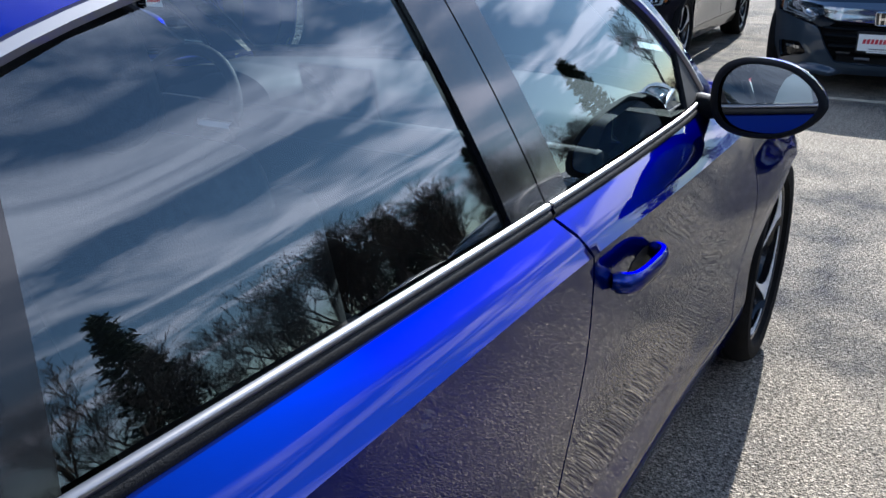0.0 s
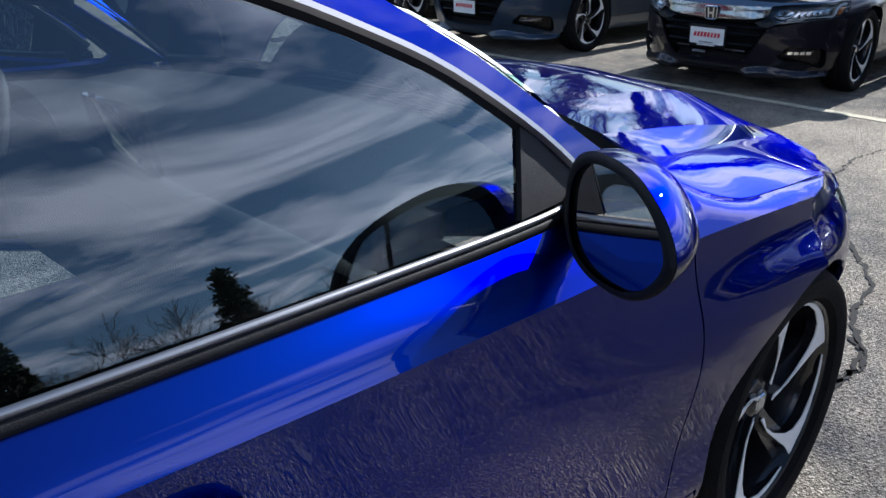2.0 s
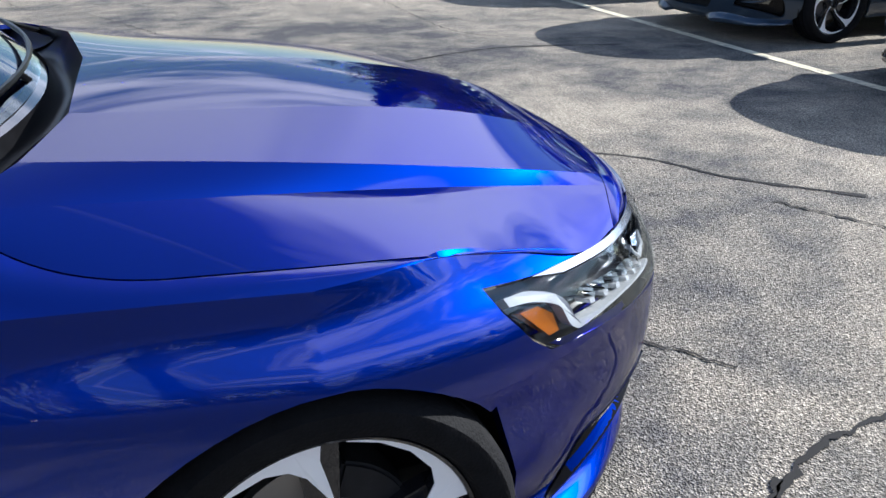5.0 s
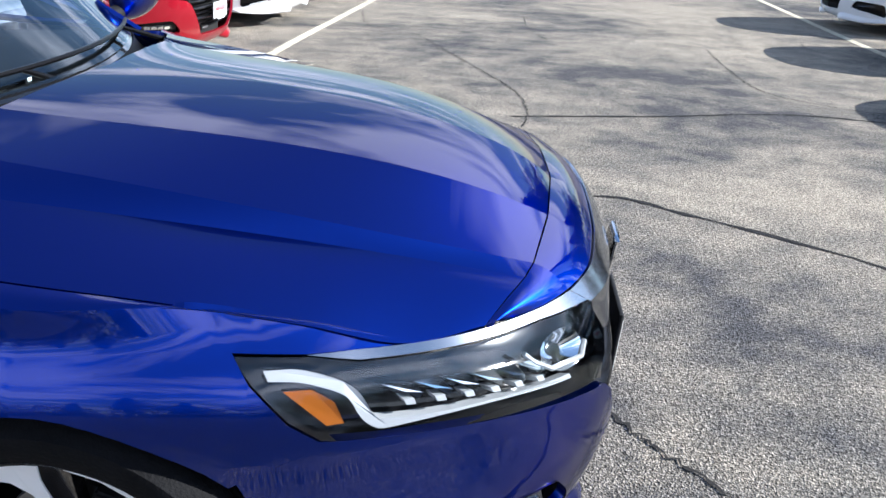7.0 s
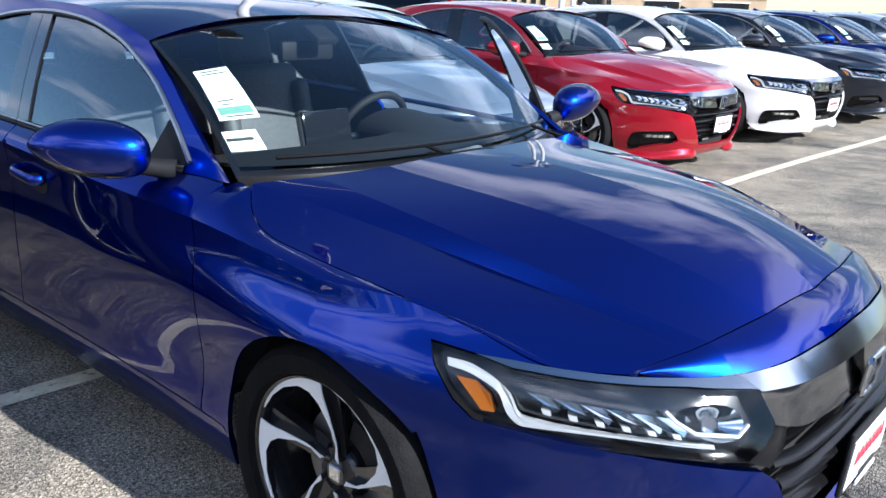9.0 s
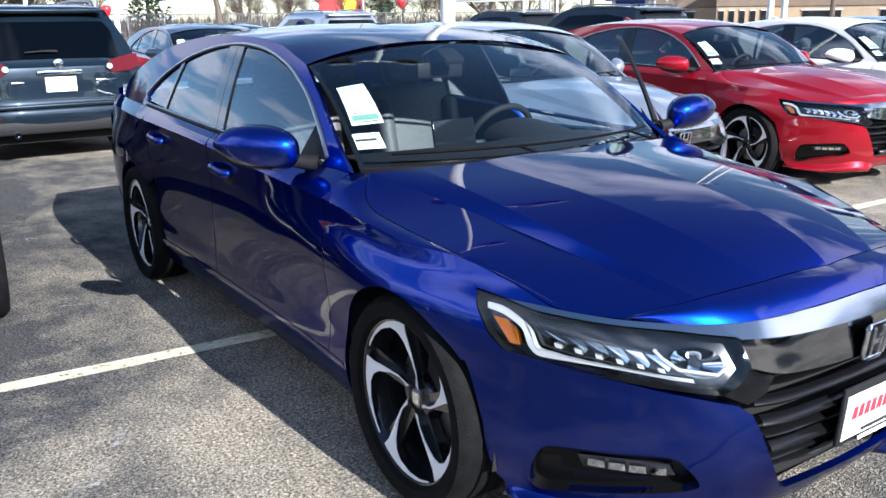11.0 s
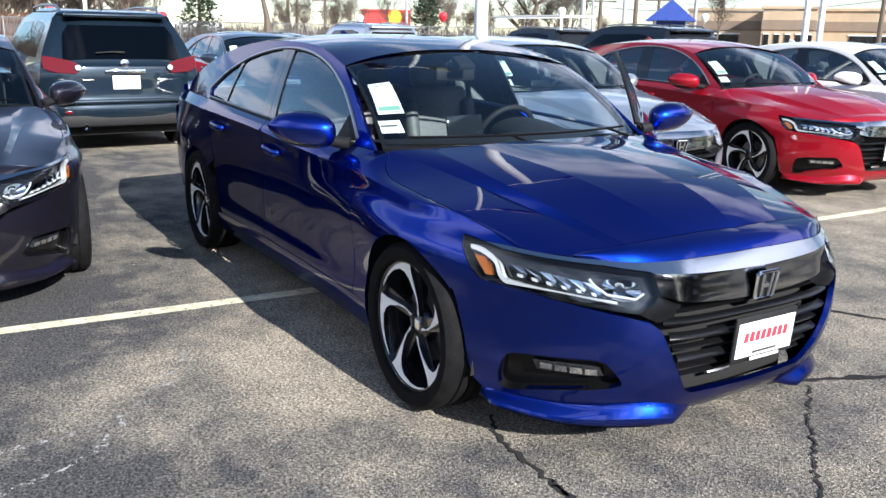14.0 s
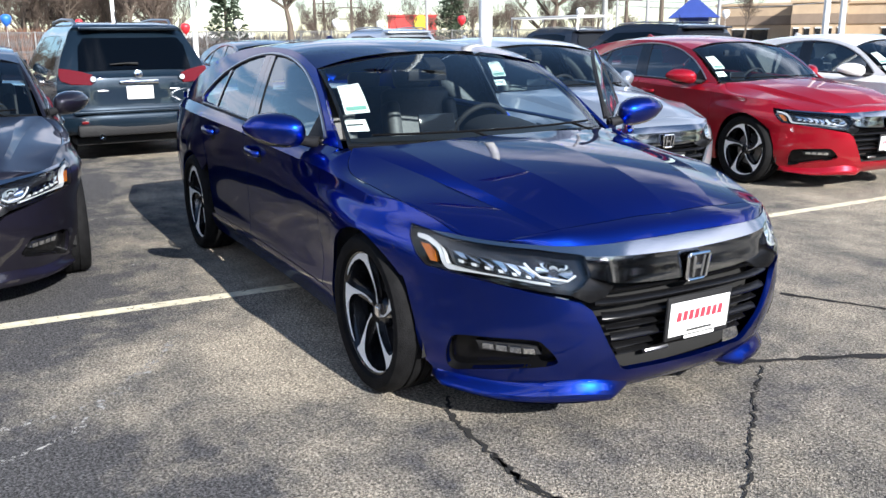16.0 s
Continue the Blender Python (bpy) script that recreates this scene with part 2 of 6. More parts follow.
def panel(outline, fn, step=0.03, depth=0.012, holes=(), exact=False, lines=()):
    """A skin cut from the surface fn(u, v) along a closed outline in (u, v), with turned-in edges depth deep.
    exact: shade it by the surface's own normals; lines: creases to follow."""
    rings = [resample(outline, step)] + [resample(h, step) for h in holes]
    pts, edges = [], []
    for r in rings:
        n0 = len(pts)
        pts += r
        edges += [(n0 + i, n0 + (i + 1) % len(r)) for i in range(len(r))]
    for ln in lines:
        seg = [p for p in ln if inside(rings[0], p) and all(not inside(h, p) for h in rings[1:])]
        n0 = len(pts)
        pts += seg
        edges += [(n0 + i, n0 + i + 1) for i in range(len(seg) - 1)]
    us, vs = [p[0] for p in rings[0]], [p[1] for p in rings[0]]
    edge = np.array(pts)
    nu, nv = int((max(us) - min(us)) / step) + 1, int((max(vs) - min(vs)) / step) + 1
    for i in range(nu + 1):
        for j in range(nv + 1):
            p = (min(us) + i * step, min(vs) + j * step)
            if inside(rings[0], p) and all(not inside(h, p) for h in rings[1:]):
                if np.min(np.abs(edge - p).max(axis=1)) > step * 0.5:
                    pts.append(p)
    from_cdt = delaunay_2d_cdt([Vector(p) for p in pts], edges, [], 1, 1e-6)
    v2, tris = [tuple(v) for v in from_cdt[0]], from_cdt[2]
    keep = []
    for t in tris:
        c = (sum(v2[i][0] for i in t) / 3, sum(v2[i][1] for i in t) / 3)
        if inside(rings[0], c) and all(not inside(h, c) for h in rings[1:]):
            keep.append(tuple(t))
    return skin(v2, [fn(*p) for p in v2], keep, fn if exact else None)


def skin(v2, verts, faces, fn):
    bm = bmesh.new()
    layer = bm.loops.layers.float_vector.new("true_normal") if fn else None
    vs = [bm.verts.new(v) for v in verts]
    for f in faces:
        if len(set(f)) == len(f):
            try:
                face = bm.faces.new([vs[i] for i in f])
                if fn:
                    note_normals(bm, face, layer, fn, [v2[i] for i in f])
            except ValueError:
                pass
    bm.normal_update()
    loose = [v for v in bm.verts if not v.link_faces]
    bmesh.ops.delete(bm, geom=loose, context="VERTS")
    return bm


def orient(bm, towards):
    """Turns all faces so that they look along towards on the whole."""
    total = Vector((0, 0, 0))
    for f in bm.faces:
        total += f.normal * f.calc_area()
    if total.dot(Vector(towards)) < 0:
        bmesh.ops.reverse_faces(bm, faces=bm.faces[:])
    bm.normal_update()
    return bm


def flange(bm, depth):
    if depth <= 0:
        return bm
    rim = [e for e in bm.edges if e.is_boundary]
    low = {}
    top = {}
    for e in rim:
        for v in e.verts:
            if v not in low:
                top[v] = bm.verts.new(v.co)
                low[v] = bm.verts.new(v.co - v.normal * depth)
    for e in rim:
        f = e.link_faces[0]
        a, b = e.verts
        lo = [l for l in f.loops if l.edge == e][0]
        a, b = lo.vert, lo.link_loop_next.vert
        bm.faces.new((top[b], top[a], low[a], low[b]))
    bm.normal_update()
    return bm


def flipped(bm):
    layer = bm.loops.layers.float_vector.get("true_normal")
    if layer:
        for f in bm.faces:
            for lp in f.loops:
                lp[layer] = lp[layer] * Vector((1, -1, 1))
    for v in bm.verts:
        v.co.y = -v.co.y
    bmesh.ops.reverse_faces(bm, faces=bm.faces[:])
    bm.normal_update()
    return bm


def sheet(fn, nu, nv, exact=False):
    """Grid mesh of fn(u, v), u and v in 0..1."""
    bm = bmesh.new()
    layer = bm.loops.layers.float_vector.new("true_normal") if exact else None
    g = [[bm.verts.new(fn(i / nu, j / nv)) for j in range(nv + 1)] for i in range(nu + 1)]
    for i in range(nu):
        for j in range(nv):
            f = bm.faces.new((g[i][j], g[i + 1][j], g[i + 1][j + 1], g[i][j + 1]))
            if layer:
                note_normals(bm, f, layer, fn, [(a / nu, b / nv) for a, b in ((i, j), (i + 1, j), (i + 1, j + 1), (i, j + 1))])
    bm.normal_update()
    return bm


def tube(path, r, sides=8, bm=None, close=False):
    """A round bar along a path; r may be a list of radii."""
    bm = bm or bmesh.new()
    path = [Vector(p) for p in path]
    n = len(path)
    rings = []
    for i, p in enumerate(path):
        d = (path[(i + 1) % n] - path[i - 1]) if close else (path[min(i + 1, n - 1)] - path[max(i - 1, 0)])
        d = d.normalized() if d.length else Vector((0, 0, 1))
        up = Vector((0, 0, 1)) if abs(d.z) < 0.9 else Vector((1, 0, 0))
        s = d.cross(up).normalized()
        q = s.cross(d)
        rr = r[i] if isinstance(r, (list, tuple)) else r
        rings.append([bm.verts.new(p + (s * math.cos(2 * math.pi * k / sides) + q * math.sin(2 * math.pi * k / sides)) * rr) for k in range(sides)])
    for i in range(n if close else n - 1):
        a, b = rings[i], rings[(i + 1) % n]
        for k in range(sides):
            bm.faces.new((a[k], a[(k + 1) % sides], b[(k + 1) % sides], b[k]))
    if not close:
        bm.faces.new(rings[0])
        bm.faces.new(rings[-1][::-1])
    bmesh.ops.recalc_face_normals(bm, faces=bm.faces[:])
    return bm


def box(sx, sy, sz, at=(0, 0, 0), bevel=0.0, m=None, bm=None, seg=2):
    b = bmesh.new()
    bmesh.ops.create_cube(b, size=1)
    for v in b.verts:
        v.co = Vector((v.co.x * sx, v.co.y * sy, v.co.z * sz))
    if bevel:
        bmesh.ops.bevel(b, geom=b.edges[:], offset=bevel, segments=seg, affect="EDGES", profile=0.5)
    for v in b.verts:
        v.co = (m @ v.co if m else v.co) + Vector(at)
    if bm is None:
        return b
    tmp = bpy.data.meshes.new("t")
    b.to_mesh(tmp)
    b.free()
    bm.from_mesh(tmp)
    bpy.data.meshes.remove(tmp)
    return bm


def lathe(profile, n=48, axis="y"):
    """Turns (r, h) pairs about the y axis (h along y)."""
    bm = bmesh.new()
    rings = []
    for r, h in profile:
        rings.append([bm.verts.new((r * math.cos(2 * math.pi * k / n), h, r * math.sin(2 * math.pi * k / n))) for k in range(n)])
    for a, b in zip(rings, rings[1:]):
        for k in range(n):
            bm.faces.new((a[k], a[(k + 1) % n], b[(k + 1) % n], b[k]))
    bmesh.ops.recalc_face_normals(bm, faces=bm.faces[:])
    return bm


def slab(poly, h0, h1, fn, bevel=0.0):
    """Extrudes a polygon (u, v) between heights h0 and h1; fn(u, v, h) gives the point."""
    bm = bmesh.new()
    a = [bm.verts.new(fn(u, v, h0)) for u, v in poly]
    b = [bm.verts.new(fn(u, v, h1)) for u, v in poly]
    n = len(poly)
    bm.faces.new(a)
    bm.faces.new(b[::-1])
    for i in range(n):
        bm.faces.new((a[i], b[i], b[(i + 1) % n], a[(i + 1) % n]))
    bmesh.ops.recalc_face_normals(bm, faces=bm.faces[:])
    if bevel:
        bmesh.ops.bevel(bm, geom=bm.edges[:], offset=bevel, segments=2, affect="EDGES")
    return bm


# ---- car surfaces ----
def curve(pts, t):
    """Catmull-Rom through pts (tuples), t in 0..len-1."""
    n = len(pts) - 1
    t = min(max(t, 0.0), n)
    i = min(int(t), n - 1)
    f = t - i
    p1, p2 = pts[i], pts[i + 1]
    p0 = pts[i - 1] if i > 0 else tuple(2 * a - b for a, b in zip(p1, p2))
    p3 = pts[i + 2] if i + 2 <= n else tuple(2 * b - a for a, b in zip(p1, p2))
    return tuple(
        0.5 * (2 * b + (c - a) * f + (2 * a - 5 * b + 4 * c - d) * f * f + (3 * b - a - 3 * c + d) * f ** 3)
        for a, b, c, d in zip(p0, p1, p2, p3))


def table(xs, ys, x):
    """Smooth monotone-ish interpolation of ys over xs."""
    if x <= xs[0]:
        return ys[0]
    if x >= xs[-1]:
        return ys[-1]
    i = max(k for k in range(len(xs) - 1) if xs[k] <= x)
    h = xs[i + 1] - xs[i]
    d = (ys[i + 1] - ys[i]) / h

    def slope(k):
        if k == 0 or k == len(xs) - 1:
            return d
        a, b = (ys[k] - ys[k - 1]) / (xs[k] - xs[k - 1]), (ys[k + 1] - ys[k]) / (xs[k + 1] - xs[k])
        return (a * (xs[k + 1] - xs[k]) + b * (xs[k] - xs[k - 1])) / (xs[k + 1] - xs[k - 1])
    m0, m1, f = slope(i), slope(i + 1), (x - xs[i]) / h
    return (ys[i] * (1 + 2 * f) * (1 - f) ** 2 + m0 * h * f * (1 - f) ** 2
            + ys[i + 1] * f * f * (3 - 2 * f) + m1 * h * f * f * (f - 1))


# the flank: seven lines along the car, each a height and a half width at ten stations
SIDE_X = (-2.42, -1.95, -1.43, -0.90, -0.30, 0.30, 0.65, 0.95, 1.20, 1.45)
SIDE = (
    ((.30, .25, .20, .19, .19, .19, .19, .19, .20, .22), (.70, .82, .865, .853, .846, .846, .85, .86, .875, .885)),
    ((.38, .36, .33, .31, .31, .31, .31, .31, .32, .34), (.74, .87, .912, .892, .883, .883, .887, .896, .908, .92)),
    ((.54, .52, .49, .45, .44, .44, .44, .44, .47, .52), (.77, .89, .918, .888, .878, .878, .883, .894, .910, .925)),
    ((.76, .76, .74, .72, .71, .71, .71, .72, .73, .72), (.78, .89, .922, .902, .892, .892, .897, .912, .928, .93)),
    ((.965, .965, .957, .946, .930, .90, .885, .874, .857, .831), (.74, .845, .895, .902, .901, .898, .894, .890, .892, .884)),
    ((.995, .995, .988, .975, .957, .934, .92, .915, .880, .845), (.715, .82, .867, .878, .878, .872, .857, .845, .850, .850)),
    ((1.02, 1.02, 1.015, 1.0, .980, .962, .95, .95, .900, .860), (.68, .79, .833, .842, .842, .832, .813, .785, .800, .810)),
)


UNDER = (.012, .010, .004, 0, -.003, -.003, -.001, .003, .008, .012)


def flank_level(x, k):
    return table(SIDE_X, SIDE[k][0], x), table(SIDE_X, SIDE[k][1], x)


def flank(x, z):
    """Half width of the flank at x and z, with a crisp edge along the shoulder line."""
    lv = [flank_level(x, k) for k in range(7)]
    lo, hi = lv[:5], lv[4:]
    lo.insert(4, (lv[4][0] - .055, lv[4][1] + table(SIDE_X, UNDER, x)))   # hollow just under the shoulder edge
    part_ = lo if z <= lv[4][0] else hi
    return table([p[0] for p in part_], [p[1] for p in part_], z)


# the nose: a plan line, swept over the height
AXLE = 1.45
PLAN = ((2.39, 0), (2.385, .2), (2.365, .37), (2.29, .53), (2.155, .67), (1.97, .785), (1.767, .865), (1.6, .905), (1.45, .925))
PLAN_A = (0, .2, .371, .548, .739, .941, 1.16, 1.332, 1.484)
NOSE_Z = (.12, .16, .20, .30, .40, .50, .60, .65, .69, .74, .79, .86)
NOSE_X = (2.20, 2.26, 2.305, 2.355, 2.382, 2.39, 2.375, 2.355, 2.340, 2.30, 2.25, 2.16)


def nose(a, z):
    """The skin of the nose: a metres along the plan line from the middle, at height z."""
    a0 = abs(a)
    xb, yb = table(PLAN_A, [p[0] for p in PLAN], a0), table(PLAN_A, [p[1] for p in PLAN], a0)
    kx = (table(NOSE_Z, NOSE_X, z) - AXLE) / .94
    y = yb / .925 * flank(AXLE, min(max(z, .2), .855))
    full = 1 - .45 * math.sin(math.pi * min(1, max(0, (a0 - .48) / .62)))
    x = AXLE + (xb - AXLE) * kx - full * max(z - .6, 0) * min(y, .6) ** 2 * min(1, max(0, (xb - AXLE) / .4))
    return x, math.copysign(y, a), z


# the bonnet: ridge lines from the cowl to the front edge, each a smooth polynomial through its points
HOOD_LINES = (
    ((1.20, 0, .990), (1.5, 0, .974), (1.8, 0, .938), (2.04, 0, .880), (2.212, 0, .790)),
    ((1.17, .40, .980), (1.42, .37, .958), (1.68, .35, .930), (1.95, .315, .885), (2.196, .25, .788)),
    ((1.10, .60, .966), (1.36, .590, .933), (1.62, .565, .893), (1.88, .535, .841), (2.163, .468, .774)),
    ((1.025, .745, .957), (1.30, .668, .906), (1.56, .610, .866), (1.83, .566, .822), (2.148, .515, .766)),
)
HOOD = [[np.polyfit((0, .25, .5, .75, 1), [q[k] for q in line], 3, w=(9, 1, 1, 1, 9)) for k in range(3)] for line in HOOD_LINES]


RIM_U = (0, .2, .4, .58, .74, .89, 1)
RIM = ((1.03, .865, .893), (1.25, .842, .866), (1.45, .835, .846), (1.65, .817, .822), (1.82, .777, .783), (1.977, .732, .741), (2.085, .650, .737))


def hood_line(i, u):
    if i == 4:
        return tuple(table(RIM_U, [q[k] for q in RIM], u) for k in range(3))
    return tuple(float(np.polyval(c, u)) for c in HOOD[i])


def hood_rim(u):
    """The outer edge of the bonnet, from the cowl corner to the front corner."""
    f = min(1, table((0, .03, .06, .10, .15, .21, .3), (.10, .40, .62, .81, .94, 1, 1), u))
    return tuple(a + (b - a) * f for a, b in zip(hood_line(3, u), hood_line(4, u)))


def hood(u, w):
    """The bonnet: u from the cowl to the front edge, 0..1; w across, -1..1."""
    f = abs(w) * 4
    k = min(int(f), 3)
    g = f - k
    a, b = hood_line(k, u), (hood_line(k + 1, u) if k < 3 else hood_rim(u))
    p = tuple(m + (n - m) * g for m, n in zip(a, b))
    z = p[2] + (.014, -.004 * (1 - u), .002, .008)[k] * g * (1 - g)
    return p[0], math.copysign(p[1], w), z


# the seam between wing and bonnet, by the way along the wing
SEAM = [hood_rim(k / 50) for k in range(46)]
SEAM_X = [q[0] if q[0] < AXLE else table((1.45, 1.65, 1.82, 1.977), (1.45, 1.788, 1.972, 2.108), q[0]) for q in SEAM]


def seam(X):
    k = min(max(sum(v <= X for v in SEAM_X) - 1, 0), len(SEAM) - 2)
    f = (X - SEAM_X[k]) / (SEAM_X[k + 1] - SEAM_X[k])
    return tuple(a + (b - a) * f for a, b in zip(SEAM[k], SEAM[k + 1]))


def wing(X, z):
    """Wing skin; X is the way along the car, unrolled round the nose beyond the axle. Half width positive."""
    if X <= AXLE:
        return X, flank(X, z), z
    return nose(1.484 - (X - AXLE), z)


def crest(X):
    """Height of the edge along the top of the wing; it runs into the seam."""
    if X <= AXLE:
        return flank_level(X, 4)[0]
    return seam(X)[2] - table((1.45, 1.55, 1.70, 2.0), (.0145, .010, .0035, .0025), X)


def cab(x, z):
    """Half width of the side of the cabin above the belt line."""
    zb, yb = flank_level(x, 6)
    d = z - zb
    return yb - .36 * d - .30 * d * abs(d)


def cab_point(x, z):
    return x, cab(x, z), z


# ---- the saloon car ----
ARCH_F, ARCH_R, WHEEL_R = (1.45, .335), (-1.42, .335), .333
DLO = [(.790, .983), (.690, 1.070), (.545, 1.168), (.415, 1.230), (.28, 1.281), (.10, 1.323), (-.06, 1.343), (-.25, 1.352), (-.44, 1.344), (-.61, 1.324),
       (-.80, 1.289), (-.95, 1.247), (-1.09, 1.197), (-1.215, 1.136), (-1.325, 1.070), (-1.30, 1.042)]
DOOR_GAP = [(.945, .948), (.950, .872), (.965, .785), (.985, .62), (.975, .463), (.95, .335)]
MID_GAP = [(-.196, .985), (-.180, .923), (-.165, .86), (-.165, .754), (-.215, .56), (-.225, .40), (-.21, .335)]
REAR_GAP = [(-1.19, 1.01), (-1.14, .90), (-1.08, .80), (-1.035, .66), (-1.035, .50), (-1.0, .40), (-.95, .335)]


def right(fn):
    """A surface of half widths, laid on the right-hand flank (y below zero)."""
    return lambda u, v: (lambda p: (p[0], -p[1], p[2]))(fn(u, v))


def flank_point(x, z):
    return x, flank(x, z), z


def arc(c, r, a0, a1, n=18):
    return [(c[0] + r * math.cos(radians(a0 + (a1 - a0) * k / n)), c[1] + r * math.sin(radians(a0 + (a1 - a0) * k / n))) for k in range(n + 1)]


def belt(x0, x1, n=14, dz=0.0):
    return [(x0 + (x1 - x0) * k / n, flank_level(x0 + (x1 - x0) * k / n, 6)[0] + dz) for k in range(n + 1)]


def shoulder(x0, x1, n=40):
    return [(x0 + (x1 - x0) * k / n, flank_level(x0 + (x1 - x0) * k / n, 4)[0]) for k in range(n + 1)]


def shoulder_rows(x0, x1):
    """The shoulder line and rows beside it, so that the faces run along the edge."""
    return [shift(shoulder(x0, x1), 0, dz) for dz in (0, .012, .030, .052, -.012, -.030, -.055, -.080)]


def shift(line, dx, dz=0.0):
    return [(x + dx, z + dz) for x, z in line]


def off_skin(fn, d):
    """The surface fn moved d metres along its normal (outwards from the car)."""
    def moved(u, v):
        e = 0.004
        p = Vector(fn(u, v))
        a, b = Vector(fn(u + e, v)) - Vector(fn(u - e, v)), Vector(fn(u, v + e)) - Vector(fn(u, v - e))
        n = a.cross(b)
        n = n.normalized() if n.length > 1e-12 else Vector((0, 0, 1))
        if n.dot(p - Vector((0.4, 0, 0.6))) < 0:
            n = -n
        return tuple(p + n * d)
    return moved


def side_panel(outline, fn, side, step=0.028, depth=0.014, holes=(), lines=()):
    bm = panel(outline, fn, step, depth, holes, True, lines)
    orient(bm, (0, 1, 0))
    flange(bm, depth)
    return bm if side > 0 else flipped(bm)


def nose_panel(outline, step=0.025, depth=0.012, d=0.0, holes=(), both=False, fn=None):
    f = fn or (off_skin(nose, d) if d else nose)
    bm = panel(outline, f, step, depth, holes, True)
    orient(bm, (1, 0.4, 0) if not both else (1, 0, 0))
    return flange(bm, depth)


def wheel(parent, x, y, face):
    """Tyre, rim and brake on one axle end; face is -1 for the right side, +1 for the left."""
    T = Matrix.Translation((x, y, WHEEL_R)) @ (Matrix.Rotation(math.pi, 4, "Z") if face > 0 else Matrix.Identity(4))
    w = 0.1175
    prof = [(.255, .088), (.268, .112), (.292, .1195), (.312, .1165), (.324, .102), (.3315, .085), (.3325, .05), (.3325, .047), (.325, .045),
            (.325, .037), (.333, .035), (.333, .004), (.325, .002), (.325, -.006), (.333, -.008), (.333, -.040), (.325, -.042), (.325, -.050), (.3325, -.052),
            (.3315, -.085), (.324, -.102), (.312, -.1165), (.292, -.1195), (.268, -.112), (.255, -.088)]
    tyre = part("wheel", lathe(prof, 72), RUBBER, parent, "black low-profile tyre on a two-tone alloy rim")
    tyre.matrix_local = T
    rim = part("rim", lathe([(.2585, -.085), (.2600, -.094), (.2560, -.098), (.2500, -.095), (.246, -.085), (.236, -.06), (.230, .06), (.250, .085), (.2585, .088)], 72), ALLOY_BLACK, tyre)
    hub = part("hub", lathe([(.001, -.052), (.030, -.054), (.034, -.050), (.060, -.046), (.078, -.020), (.078, .02), (.001, .02)], 36), ALLOY_BLACK, tyre)
    cap = part("centre_cap", slab([(-.018, -.020), (.018, -.020), (.020, .020), (-.020, .020)], -.058, -.052, lambda u, v, h: (u, h, v), .003), CHROME, tyre)
    disc = part("brake_disc", lathe([(.001, -.006), (.150, -.006), (.150, .014), (.001, .014)], 48), DISC, tyre)
    cal = part("brake_caliper", slab(arc((0, 0), .165, 20, 75, 8) + arc((0, 0), .095, 75, 20, 8), -.035, .04, lambda u, v, h: (u, h, v), .006), PLASTIC, tyre)
    pol = lambda r, a: (r * math.cos(radians(a)), r * math.sin(radians(a)))
    for k in range(5):
        a = 25 + 72 * k
        dish = lambda u, v, h: (u, h - .030 * (min(math.hypot(u, v), .25) / .25) ** 1.5, v)
        black = [pol(.045, a - 52), pol(.12, a - 22), pol(.238, a - 14), pol(.242, a + 2), pol(.20, a + 4), pol(.12, a + 4), pol(.05, a + 10)]
        part("spoke", slab(black, -.040, -.010, dish), ALLOY_BLACK, tyre, smooth=False)
        face_ = [pol(.046, a - 38), pol(.10, a - 20), pol(.17, a - 9), pol(.215, a - 5.5), pol(.250, a - 6)] + [pol(.252, a + t) for t in (4, 16, 30, 44, 56)] + \
                [pol(.2455, a + 57), pol(.2425, a + 44), pol(.238, a + 30), pol(.229, a + 16), pol(.213, a + 7.5), pol(.186, a + 1), pol(.13, a - 10), pol(.085, a - 20), pol(.05, a - 22)]
        part("spoke_side", slab(face_, -.0585, -.036, dish), ALLOY_BLACK, tyre, smooth=False)
        part("spoke_face", slab(face_, -.0615, -.0590, dish), ALLOY, tyre, "machined bright face", smooth=False)
    return tyre


